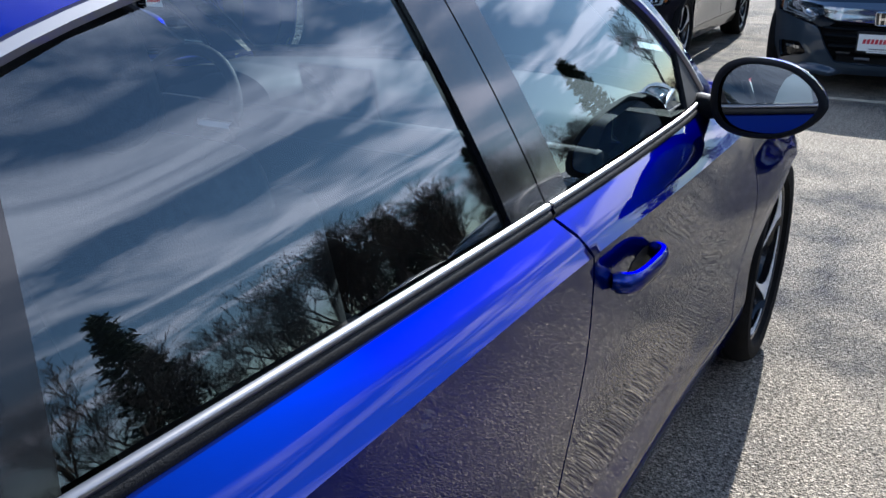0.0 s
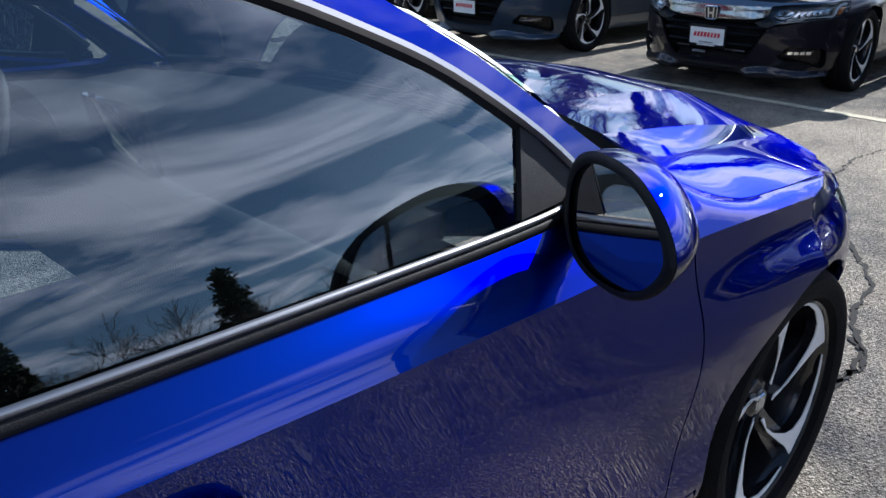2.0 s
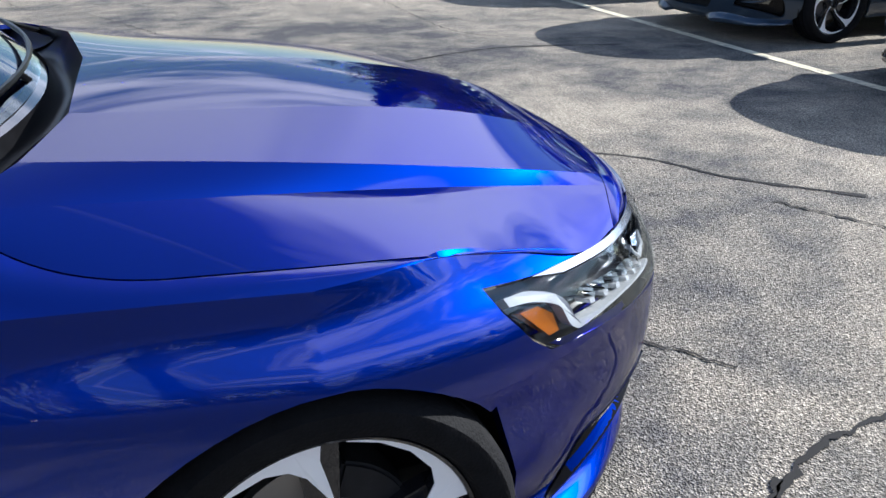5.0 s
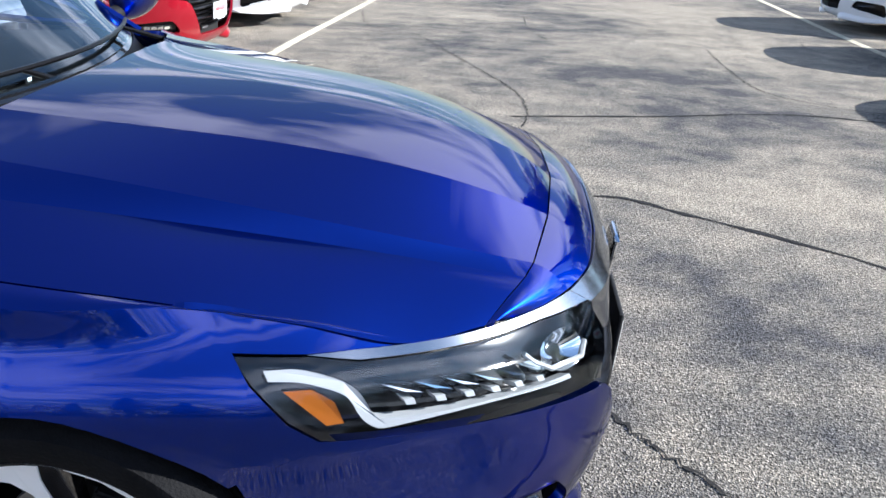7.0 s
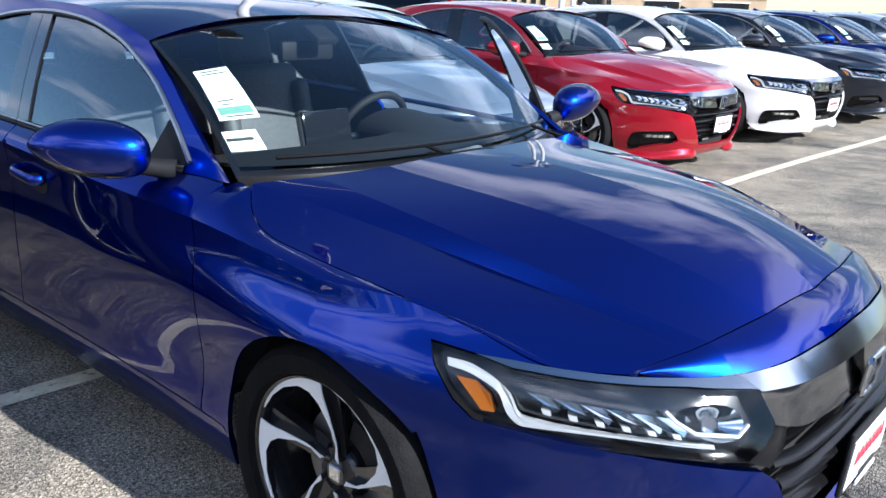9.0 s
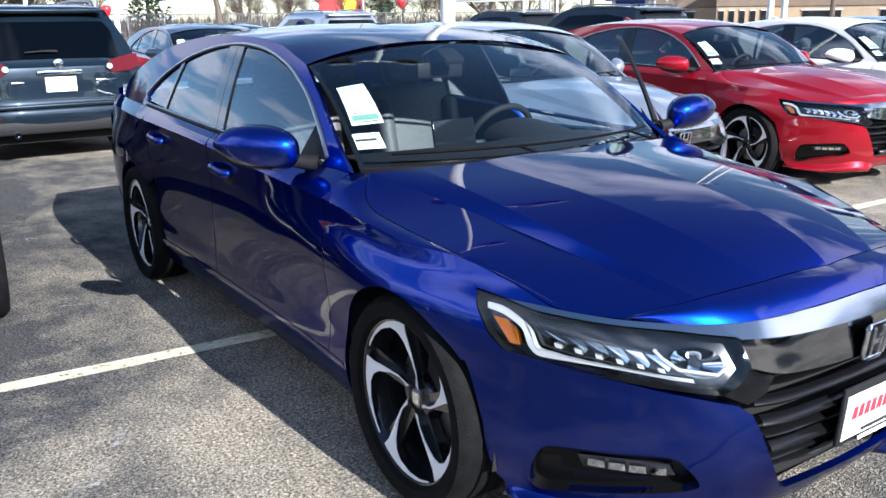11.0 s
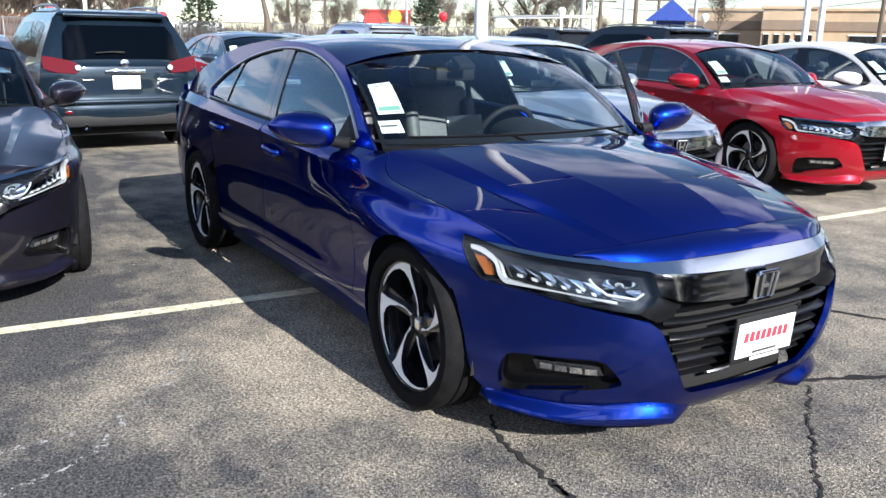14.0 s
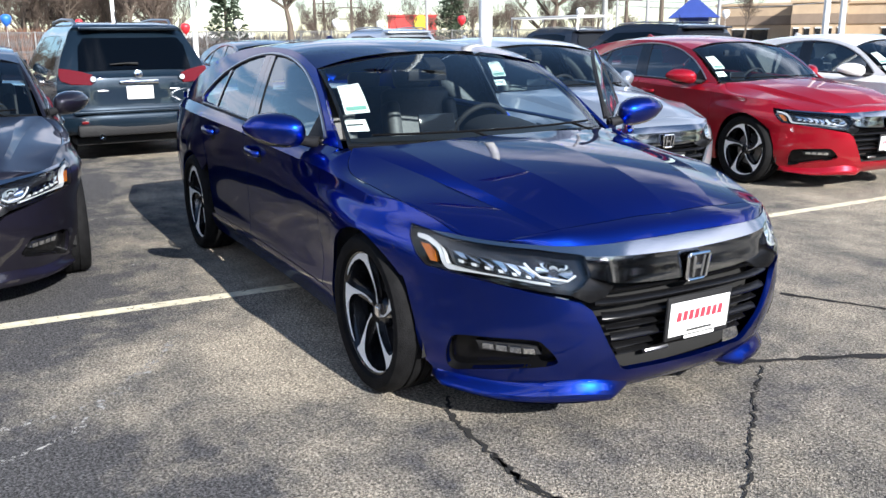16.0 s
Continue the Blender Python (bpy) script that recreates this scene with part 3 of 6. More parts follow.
def mirror_head(parent, side):
    """Door mirror: painted cap, dark housing, glass and stalk."""
    s = side
    rear = lambda y: .503 + .145 * (1.085 - y) / .235

    def rim(t, k=1.0):
        c, q = math.cos(t), math.sin(t)
        e = .80 if c < 0 else 1.2
        y = .970 + .125 * k * math.copysign(abs(c) ** .80, c)
        w = (y - .970) / .125
        h = .080 * (1 - .12 * w - .12 * max(0, w) ** 1.6)
        return y, 1.013 + .012 * w + h * k * math.copysign(abs(q) ** e, q)

    def dome(u, v):
        t = 2 * math.pi * v
        r = math.sin(math.pi / 2 * (1 - u))
        y0, z0 = rim(t)
        y, z = .955 + (y0 - .955) * r, 1.018 + (z0 - 1.018) * r
        return (rear(y) + .006 + .125 * math.cos(math.asin(min(1, r))) ** .9, s * y, z)

    def half(keep_up):
        bm = sheet(dome, 14, 48)
        bmesh.ops.remove_doubles(bm, verts=bm.verts[:], dist=.0002)
        bmesh.ops.bisect_plane(bm, geom=bm.verts[:] + bm.edges[:] + bm.faces[:], plane_co=(.56, 0, .984), plane_no=(.32, 0, 1), clear_inner=keep_up, clear_outer=not keep_up)
        bmesh.ops.recalc_face_normals(bm, faces=bm.faces[:])
        return orient(bm, (1, 0, .2 if keep_up else -.2))
    head = part("mirror", half(True), BLUE, parent, "painted door mirror on a dark stalk")
    part("lower_shell", half(False), PIANO, head)
    frame_ = sheet(lambda u, v: (lambda p: (rear(p[0]) + .006 - .010 * math.sin(math.pi * (.1 + .55 * u)), s * p[0], p[1]))(rim(2 * math.pi * v, 1.012 - .15 * u)), 5, 48)
    part("housing", orient(frame_, (-1, 0, 0)), PLASTIC, head)
    g = bmesh.new()
    g.faces.new([g.verts.new((rear(y) + .004, s * y, z)) for y, z in (rim(2 * math.pi * k / 40, .87) for k in range(40))])
    orient(g, (-1, 0, 0))
    part("mirror_glass", g, MIRROR, head, smooth=False)
    st = bmesh.new()
    tube([(.74, s * .80, .955), (.70, s * .845, .962), (.66, s * .90, .975), (.63, s * .96, .985)], [.030, .026, .024, .022], 10, st)
    part("stalk", st, PLASTIC, head)
    return head


def door_handle(parent, x0, z0, side):
    y = lambda x: side * (flank(x, z0) + .030)
    grip = [(x0 + .02, side * (flank(x0, z0) + .002), z0 + .004), (x0, y(x0), z0 + .004), (x0 - .075, y(x0 - .075) + side * .004, z0 + .006),
            (x0 - .150, y(x0 - .150), z0 + .010), (x0 - .172, side * (flank(x0 - .17, z0) + .002), z0 + .012)]
    bm = tube(smooth_line(grip, 4), [.008] + [.0115] * 15 + [.008], 10)
    for v in bm.verts:
        v.co.z = z0 + (v.co.z - z0) * 1.5
    h = part("door_handle", bm, BLUE, parent)
    cup = panel([(x0 - .03 + .065 * math.cos(t * .4), z0 - .012 + .034 * math.sin(t * .4)) for t in range(16)], off_skin(flank_point, .0012), .02, 0)
    orient(cup, (0, 1, 0))
    part("recess", cup if side > 0 else flipped(cup), PLASTIC, h)
    return h


def trim_strip(fn, line, h0, h1, d0, d1, side):
    """A raised strip along a line (x, z): from h0 to h1 over it, standing d0..d1 off the surface."""
    def at(u, v):
        x, z = curve(line, u * (len(line) - 1))
        z2 = z + h0 + (h1 - h0) * v
        d = d0 + (d1 - d0) * math.sin(math.pi * min(max(v, .0), 1)) ** .5
        p = off_skin(fn, d)(x, z2)
        return (p[0], p[1] * side, p[2])
    bm = sheet(at, 30, 6)
    return orient(bm, (0, side, 0))


def front_door(root, side, parts_only=False):
    """Front door with glass, trim, mirror and handle; side -1 right, +1 left."""
    out = belt(MID_GAP[0][0] + .004, DOOR_GAP[0][0] - .005, 14, -.002) + smooth_line(shift(DOOR_GAP, -.0022)[1:]) + smooth_line(shift(MID_GAP, .003)[::-1])[:-1]
    d = part("front_door", side_panel(out, flank_point, side, lines=shoulder_rows(-.15, .94)), BLUE, root, "painted front door", crease=9)
    win = [(.605, .972), (.652, 1.080), (.535, 1.160), (.405, 1.221), (.275, 1.270), (.095, 1.312), (-.06, 1.331), (-.215, 1.338), (-.125, .996)]
    g = panel(win, off_skin(cab_point, -.006), .05, 0)
    orient(g, (0, 1, 0))
    part("window", g if side > 0 else flipped(g), GLASS, d, "clear door glass").visible_shadow = False
    sail = [(.780, .974), (.685, 1.062), (.654, 1.083), (.608, .972)]
    sb = side_panel(sail, off_skin(cab_point, .001), side, .03, .01)
    part("sail_panel", sb, PLASTIC, d)
    bp = [(-.125, .996), (-.215, 1.340), (-.286, 1.342), (-.200, .992)]
    part("pillar_cover", side_panel(bp, off_skin(cab_point, .001), side, .05, .01), PIANO, d)
    line = belt(-.192, .775, 10)
    part("belt_trim", trim_strip(cab_point, line, .009, .019, .002, .007, side), SATIN, d, "satin silver belt strip")
    part("belt_seal", trim_strip(cab_point, line, -.003, .010, .003, .006, side), PLASTIC, d)
    mirror_head(d, side)
    door_handle(d, .085, .832, side)
    inner = [(x, z) for x, z in ((.85, .40), (.90, .90), (-.12, .96), (-.15, .40))]
    ib = panel(inner, lambda x, z: (x, flank(x, z) - .07, z), .1, 0)
    orient(ib, (0, -1, 0))
    part("door_card", ib if side > 0 else flipped(ib), DASH, d)
    fr = [(.775, .985), (.685, 1.065), (.54, 1.163), (.41, 1.225), (.278, 1.275), (.098, 1.317), (-.06, 1.336), (-.27, 1.342)]
    part("window_frame", tube([(lambda p: (p[0], side * (p[1] - .012), p[2]))(cab_point(*q)) for q in smooth_line(fr, 4)], .013, 6), PLASTIC, d)
    return d


def rear_door(root, side):
    out = belt(REAR_GAP[0][0] + .03, MID_GAP[0][0] - .004, 14, -.002) + smooth_line(shift(MID_GAP, -.003)[1:]) + smooth_line(shift(REAR_GAP, .003)[::-1])[:-1]
    d = part("rear_door", side_panel(out, flank_point, side, lines=shoulder_rows(-1.2, -.15)), BLUE, root, "painted rear door", crease=9)
    win = [(-.310, 1.0), (-.378, 1.339), (-.44, 1.334), (-.61, 1.313), (-.80, 1.278), (-.885, 1.254), (-.945, 1.022)]
    g = panel(win, off_skin(cab_point, -.006), .05, 0)
    orient(g, (0, 1, 0))
    part("window", g if side > 0 else flipped(g), GLASS, d, "clear door glass").visible_shadow = False
    bp = [(-.204, .992), (-.290, 1.342), (-.376, 1.341), (-.308, .997)]
    part("pillar_cover", side_panel(bp, off_skin(cab_point, .001), side, .05, .01), PIANO, d)
    q = [(-.985, 1.024), (-.930, 1.240), (-1.085, 1.186), (-1.205, 1.127), (-1.305, 1.068), (-1.28, 1.042)]
    g = panel(q, off_skin(cab_point, -.006), .05, 0)
    orient(g, (0, 1, 0))
    part("quarter_window", g if side > 0 else flipped(g), GLASS, d).visible_shadow = False
    bp2 = [(-.947, 1.020), (-.887, 1.256), (-.928, 1.243), (-.983, 1.022)]
    part("window_divider", side_panel(bp2, off_skin(cab_point, .001), side, .05, .01), PIANO, d)
    line = belt(-1.285, -.202, 10)
    part("belt_trim", trim_strip(cab_point, line, .009, .019, .002, .007, side), SATIN, d, "satin silver belt strip")
    part("belt_seal", trim_strip(cab_point, line, -.003, .010, .003, .006, side), PLASTIC, d)
    door_handle(d, -.82, .868, side)
    ib = panel([(-.25, .40), (-.20, .96), (-1.0, .98), (-.95, .40)], lambda x, z: (x, flank(x, z) - .07, z), .1, 0)
    orient(ib, (0, -1, 0))
    part("door_card", ib if side > 0 else flipped(ib), DASH, d)
    return d


HL = [(1.103, .754), (1.095, .719), (1.071, .662), (1.042, .628), (.997, .619), (.917, .607), (.822, .602), (.651, .586), (.527, .573), (.474, .605),
      (.435, .637), (.443, .694), (.472, .699), (.594, .712), (.816, .723), (.931, .730), (.994, .744)]
BROW = [(1.000, .746), (.93, .744), (.833, .738), (.704, .731), (.474, .7225), (.443, .697), (.472, .701), (.594, .714), (.816, .725), (.931, .732)]
FOG = smooth_line([(.962, .352), (.93, .382), (.80, .396), (.650, .404), (.610, .385), (.565, .335), (.570, .312), (.63, .296), (.77, .270), (.90, .240), (.955, .228), (.984, .248), (.980, .30), (.962, .352)], 3)[:-1]


def headlamp(root, s):
    """A wide LED lamp: dark housing, light guide, amber reflector, a row of lens blades and a clear cover."""
    F = lambda d: (lambda a, z: off_skin(nose, d)(s * a, z))
    bm = panel([(a, z) for a, z in HL], F(-.045), .03, 0)
    orient(bm, (1, s * .5, 0))
    back = part("headlight", bm, PIANO, root, "LED headlight behind a clear lens")
    wall = bmesh.new()
    ring = resample(HL, .03)
    va, vb = [wall.verts.new(F(-.045)(*p)) for p in ring], [wall.verts.new(F(-.001)(*p)) for p in ring]
    for i in range(len(ring)):
        j = (i + 1) % len(ring)
        wall.faces.new((va[i], va[j], vb[j], vb[i]))
    part("bezel", wall, PIANO, back)
    lens = panel(HL, F(.001), .03, 0)
    orient(lens, (1, s * .5, 0))
    part("lens", lens, LENS, back).visible_shadow = False
    strip = lambda pts, d0, d1: slab(pts, 0, 1, lambda a, z, t: F(d0 + (d1 - d0) * t)(a, z))
    line = [(1.067, .729), (1.013, .722), (.966, .694), (.955, .642), (.918, .631), (.748, .623), (.587, .608)]
    fine = smooth_line(line, 5)
    guide = []
    for sgn in (1, -1):
        row = []
        for i, p in enumerate(fine):
            d = (Vector(fine[min(i + 1, len(fine) - 1)]) - Vector(fine[max(i - 1, 0)])).normalized()
            w = table((.58, .90, .96, 1.07), (.0045, .0055, .010, .007), p[0])
            row.append((p[0] - sgn * d.y * w, p[1] + sgn * d.x * w))
        guide += row if sgn > 0 else row[::-1]
    part("light_guide", strip(guide, -.035, -.012), LAMPWHITE, back, "white daytime light strip", smooth=False)
    part("amber_reflector", strip([(1.056, .706), (1.014, .704), (.994, .680), (.996, .643), (1.023, .643)], -.036, -.016), AMBER, back, "amber side reflector", smooth=False)
    for k in range(6):
        a0 = .914 - .047 * k
        z0 = .685 - .006 * k
        blade = [(a0, z0 + .010), (a0 - .040, z0 + .006), (a0 - .052, z0 - .018), (a0 - .042, z0 - .028), (a0 - .026, z0 - .010)]
        part("led_blade", strip(blade, -.044, -.018), CHROME, back, smooth=False)
        part("led_chip", strip([(a0 - .018, z0 - .020), (a0 - .034, z0 - .022), (a0 - .033, z0 - .032), (a0 - .019, z0 - .030)], -.044, -.012), LAMPWHITE, back, smooth=False)
    bowl = sheet(lambda u, v: F(-.042 + .02 * u)(.556 - (.020 + .045 * u) * math.cos(2 * math.pi * v), .650 - (.012 + .024 * u) * math.sin(2 * math.pi * v)), 4, 20)
    part("projector", bowl, CHROME, back)
    part("inner_strip", tube([F(-.02)(a, z) for a, z in ((.655, .676), (.640, .655), (.61, .632), (.52, .622), (.485, .640))], .005, 6), LAMPWHITE, back)
    return back


def build_interior(root):
    dash = sheet(lambda u, v: (.42 + (.60 - .22 * abs(2 * v - 1) ** 2) * u, -.66 + 1.32 * v, .955 - .02 * (1 - u) - .17 * max(0, .25 - u) * 4 * .6 + .03 * math.exp(-((v - .76) / .10) ** 2) * math.exp(-((u - .2) / .3) ** 2)), 14, 40)
    part("dashboard", orient(dash, (0, 0, 1)), DASH, root, "black moulded dashboard")
    part("dash_face", box(.05, 1.36, .32, (.45, 0, .74), .015), DASH, root)
    hood_ = sheet(lambda u, v: (.40 + .30 * u, .38 + .19 * math.cos(math.pi * v), .93 + .075 * math.sin(math.pi * v) * (1 - .75 * u * u)), 8, 14)
    part("instrument_cowl", orient(hood_, (0, 0, 1)), DASH, root)
    part("centre_display", box(.018, .22, .13, (.44, 0, .965), .006, Matrix.Rotation(radians(-12), 3, "Y")), SCREEN, root, "upright dark touch screen")
    c = Vector((.27, .38, .885))
    R = Matrix.Rotation(radians(-65), 3, "Y")
    sw = part("steering_wheel", tube([c + R @ Vector((.185 * math.cos(t * math.pi / 16), .185 * math.sin(t * math.pi / 16), 0)) for t in range(32)], .016, 10, close=True), DASH, root, "black leather steering wheel")
    hubm = box(.13, .15, .05, c, .02, R)
    part("steering_hub", hubm, DASH, sw)
    for a in (90, 210 - 30, 270):
        v = R @ Vector((.18 * math.cos(radians(a)), .18 * math.sin(radians(a)), 0))
        part("steering_spoke", tube([c + v * .3, c + v], .014, 6), SATIN, sw)
    for y in (-.37, .37):
        cushion = part("front_seat", box(.52, .50, .16, (-.18, y, .52), .05, None, None, 4), LEATHER, root, "grey leather front seat")
        M = Matrix.Rotation(radians(-14), 3, "Y")
        part("backrest", box(.13, .48, .60, (-.47, y, .82), .05, M, None, 4), LEATHER, cushion)
        for q in (-.21, .21):
            part("side_bolster", box(.17, .09, .48, (-.43, y + q, .80), .04, M, None, 3), LEATHER, cushion)
        part("headrest", box(.11, .26, .17, (-.575, y, 1.19), .045, M, None, 4), LEATHER, cushion)
    bench = part("rear_seat", box(.50, 1.30, .18, (-1.02, 0, .50), .05, None, None, 3), LEATHER, root, "grey leather rear bench")
    part("backrest", box(.14, 1.28, .58, (-1.34, 0, .80), .05, Matrix.Rotation(radians(-22), 3, "Y"), None, 3), LEATHER, bench)
    for y in (-.42, 0, .42):
        part("headrest", box(.10, .25, .13, (-1.46, y, 1.12), .04, None, None, 3), LEATHER, bench)
    part("console", box(.70, .24, .26, (-.05, 0, .52), .03), DASH, root)
    part("cabin_floor", box(2.6, 1.60, .03, (-.45, 0, .30), .0), DASH, root)
    part("rear_shelf", box(.45, 1.25, .02, (-1.60, 0, .985), .0), DASH, root)
    part("rear_view_mirror", box(.03, .24, .07, (.33, 0, 1.235), .012), PLASTIC, root)
    part("sensor_box", box(.10, .10, .03, (.41, 0, 1.295), .01, Matrix.Rotation(radians(28), 3, "Y")), PLASTIC, root)
    hl = sheet(lambda u, v: (.30 - 1.5 * u, (v - .5) * 1.12, 1.33 + .055 * math.sin(math.pi * min(1, u * .8 + .15)) - .05 * (2 * v - 1) ** 2), 10, 10)
    part("headliner", orient(hl, (0, 0, -1)), HEADLINER, root)


ROOF_X = (.42, .15, -.30, -.80, -1.20, -1.60, -1.95, -2.06)
ROOF_RAIL = (1.285, 1.352, 1.386, 1.375, 1.325, 1.225, 1.095, 1.035)
ROOF_MID = (1.352, 1.396, 1.432, 1.420, 1.375, 1.265, 1.120, 1.045)


def roof_z(x, k):
    return table(tuple(-v for v in ROOF_X), (ROOF_RAIL, ROOF_MID)[k], -x)


def windscreen(u, v, d=0.0):
    """u 0 at the cowl to 1 at the roof, v -1..1 across."""
    b = (.93 + .20 * (1 - v * v), .735 * v, .955)
    t = (.415 - .055 * (1 - v * v), .668 * v, 1.285 + .068 * (1 - v * v))
    bow = .030 * math.sin(math.pi * u)
    return (b[0] + (t[0] - b[0]) * u + bow * .5 + d * .5, b[1] + (t[1] - b[1]) * u, b[2] + (t[2] - b[2]) * u + bow + d)


def saloon(label, open_door=0.0, stickers=True):
    """A four-door saloon, nose towards +x, origin on the ground between the axles."""
    root = tagged(new("car"), label, "car", "parked cars")
    # shell of the cabin
    for s in (-1, 1):
        rail = [(x, roof_z(x, 0)) for x in np.linspace(.42, -2.06, 26)]
        out = [(.945, .952), (.80, 1.048), (.61, 1.178)] + rail + [(x, flank_level(x, 6)[0]) for x in np.linspace(-2.05, .93, 30)]
        hole = smooth_line(DLO, 3) + [(x, flank_level(x, 6)[0] + .012) for x in np.linspace(-1.285, .765, 16)]
        part("cabin_side", side_panel(out, cab_point, s, .035, .02, [hole]), BLUE, root)
        part("window_surround", tube([(lambda p: (p[0], s * (p[1] + .002), p[2]))(cab_point(*q)) for q in smooth_line(DLO, 4)], .008, 6), SATIN, root, "satin silver window surround")
        quarter = belt(-2.42, REAR_GAP[0][0] + .026, 12, -.002) + smooth_line(shift(REAR_GAP, -.003)[1:4], 3) + arc(ARCH_R, .362, 46, 181, 16) + [(-1.80, .27), (-2.10, .27), (-2.42, .36)]
        part("rear_wing", side_panel(quarter, flank_point, s, .04, .014, lines=[shoulder(-2.4, -1.2)]), BLUE, root, crease=9)
        sill = [(1.07, .20), (1.075, .30), (1.06, .328), (.95, .330), (-.95, .330), (-1.03, .32), (-1.055, .27), (-1.04, .20)]
        part("sill", side_panel(sill, flank_point, s, .04, .02), BLUE, root)
        top = [(X, crest(X)) for X in np.linspace(.957, 2.100, 46)]
        fend = top + [(2.010, .7445), (1.936, .7475), (1.833, .7580), (1.835, .719), (1.859, .660), (1.888, .627), (1.904, .6245), (1.745, .566)] + arc((AXLE, .335), .362, 38.5, 180, 22) + [(1.075, .24), (1.07, .332), (.957, .335)] + smooth_line(shift(DOOR_GAP, .0022)[::-1], 4)[1:-1]
        part("front_wing", side_panel(fend, wing, s, .024, .014, lines=[shoulder(.96, 1.45, 24)]), BLUE, root, crease=9)

        def wing_top(u, v):
            X = .950 + 1.152 * u
            o = Vector(wing(X, crest(X)))
            i = Vector(seam(X)) if X > SEAM_X[0] else Vector((.950, .740, .951)).lerp(Vector(SEAM[0]), (X - .950) / (SEAM_X[0] - .950))
            if i.y > o.y - .004:
                i = Vector((i.x, o.y - .004, i.z + .002))
            p = o.lerp(i, v * max(.2, 1 - .0035 / max(.004, (i - o).length)))
            b = table((.95, 1.15, 1.45, 1.9), (.020, .006, .004, .002), X) * math.sin(math.pi * v)
            return p.x, s * (p.y + b), p.z + b * .7
        part("wing_top", flange(orient(sheet(wing_top, 72, 8, True), (0, 0, 1)), .012), BLUE, root, crease=12)
        for cx in (AXLE, ARCH_R[0]):
            r = .366
            lin = sheet(lambda u, v: (cx + r * math.cos(math.pi * (1.08 - 1.16 * u)), s * (.50 + .335 * v), .335 + r * math.sin(math.pi * (1.08 - 1.16 * u))), 24, 3)
            part("wheel_liner", orient(lin, (0, 0, -1)), LINER, root)
            part("wheel_well", orient(sheet(lambda u, v: (cx - r + 2 * r * u, s * .52, .12 + .58 * v), 2, 2), (0, s, 0)), LINER, root)
    # roof, screens, boot
    def roof(u, v):
        w = 2 * v - 1
        x = .42 - 1.68 * u - .06 * (1 - w * w) * (1 - u) ** 6
        z0, z1 = roof_z(x, 0), roof_z(x, 1)
        y = cab(x, z0) * w
        return (x, y, z0 + (z1 - z0) * (1 - abs(w) ** 2.6))
    part("roof", orient(sheet(roof, 40, 30, True), (0, 0, 1)), BLUE, root)

    def rear_glass(u, v):
        w = 2 * v - 1
        x = -1.26 - .74 * u
        z0, z1 = roof_z(x, 0), roof_z(x, 1)
        return (x, cab(x, z0) * w, z0 + (z1 - z0) * (1 - abs(w) ** 2.6))
    part("rear_window", orient(sheet(rear_glass, 16, 20), (0, 0, 1)), GLASS, root).visible_shadow = False

    def boot(u, v):
        w = 2 * v - 1
        x = -2.0 - .50 * u + .08 * u * abs(w) ** 2
        return (x, w * (flank_level(max(x, -2.42), 6)[1]), 1.05 - .02 * u + .03 * u * u - .03 * w * w * (1 - u))
    part("boot_lid", orient(sheet(boot, 10, 16), (0, 0, 1)), BLUE, root)

    def tail(u, v):
        w = 2 * u - 1
        z = .28 + .76 * v
        k = table((.28, .40, .60, .80, 1.04), (2.44, 2.53, 2.56, 2.54, 2.50), z)
        return (-k + .12 * abs(w) ** 2.2, w * (.78 if z < .9 else .72), z)
    part("rear_bumper", orient(sheet(tail, 20, 14), (-1, 0, 0)), BLUE, root)
    for s in (-1, 1):
        tl = [(-2.40, .86), (-2.42, .95), (-2.20, .935), (-2.08, .90), (-2.20, .87)]
        part("tail_light", side_panel(tl, off_skin(flank_point, .004), s, .04, .01), REDLENS, root, "red tail light")
    ws = part("windscreen", orient(sheet(lambda u, v: windscreen(.02 + .96 * u, 2 * v - 1), 14, 20), (1, 0, 1)), SCREENGLASS, root, "clear raked windscreen")
    ws.visible_shadow = False
    for v0, v1, u0, u1 in ((-1, -.975, 0, 1), (.975, 1, 0, 1), (-1, 1, .975, 1), (-1, 1, 0, .04)):
        f = sheet(lambda u, v: windscreen(u0 + (u1 - u0) * u, v0 + (v1 - v0) * v, -.004), 10, 16)
        part("frit_band", orient(f, (1, 0, 1)), PIANO, ws)
    if stickers:
        on = lambda u, v, d=-.007: windscreen(u, v, d)
        st = part("price_sheet", orient(sheet(lambda u, v: on(.330 + .35 * u, -.955 + .160 * v + .025 * u), 4, 4), (1, 0, 1)), PAPER, ws, "white printed price sheet")
        part("green_box", orient(sheet(lambda u, v: on(.362 + .045 * u, -.94 + .135 * v, -.006), 2, 2), (1, 0, 1)), GREEN, st)
        for k, (q, w) in enumerate(((.655, .10), (.635, .12), (.445, .07), (.42, .05), (.345, .115))):
            part("print_line", orient(sheet(lambda u, v: on(q + .007 * u, -.928 + .02 * (q - .3) / .4 + w * v, -.0055), 1, 1), (1, 0, 1)), INK, st)
        s2 = part("stock_card", orient(sheet(lambda u, v: on(.150 + .115 * u, -.995 + .150 * v, -.007), 4, 4), (1, 0, 1)), PAPER, ws, "white stock card")
        part("print_line", orient(sheet(lambda u, v: on(.205 + .018 * u, -.97 + .10 * v, -.006), 1, 1), (1, 0, 1)), INK, s2)
    # cowl and wipers
    cowl_w = lambda v: math.copysign(table((0, .40, .60, .745, .757), (0, .25, .5, .75, 1), abs(v) * .757), v)
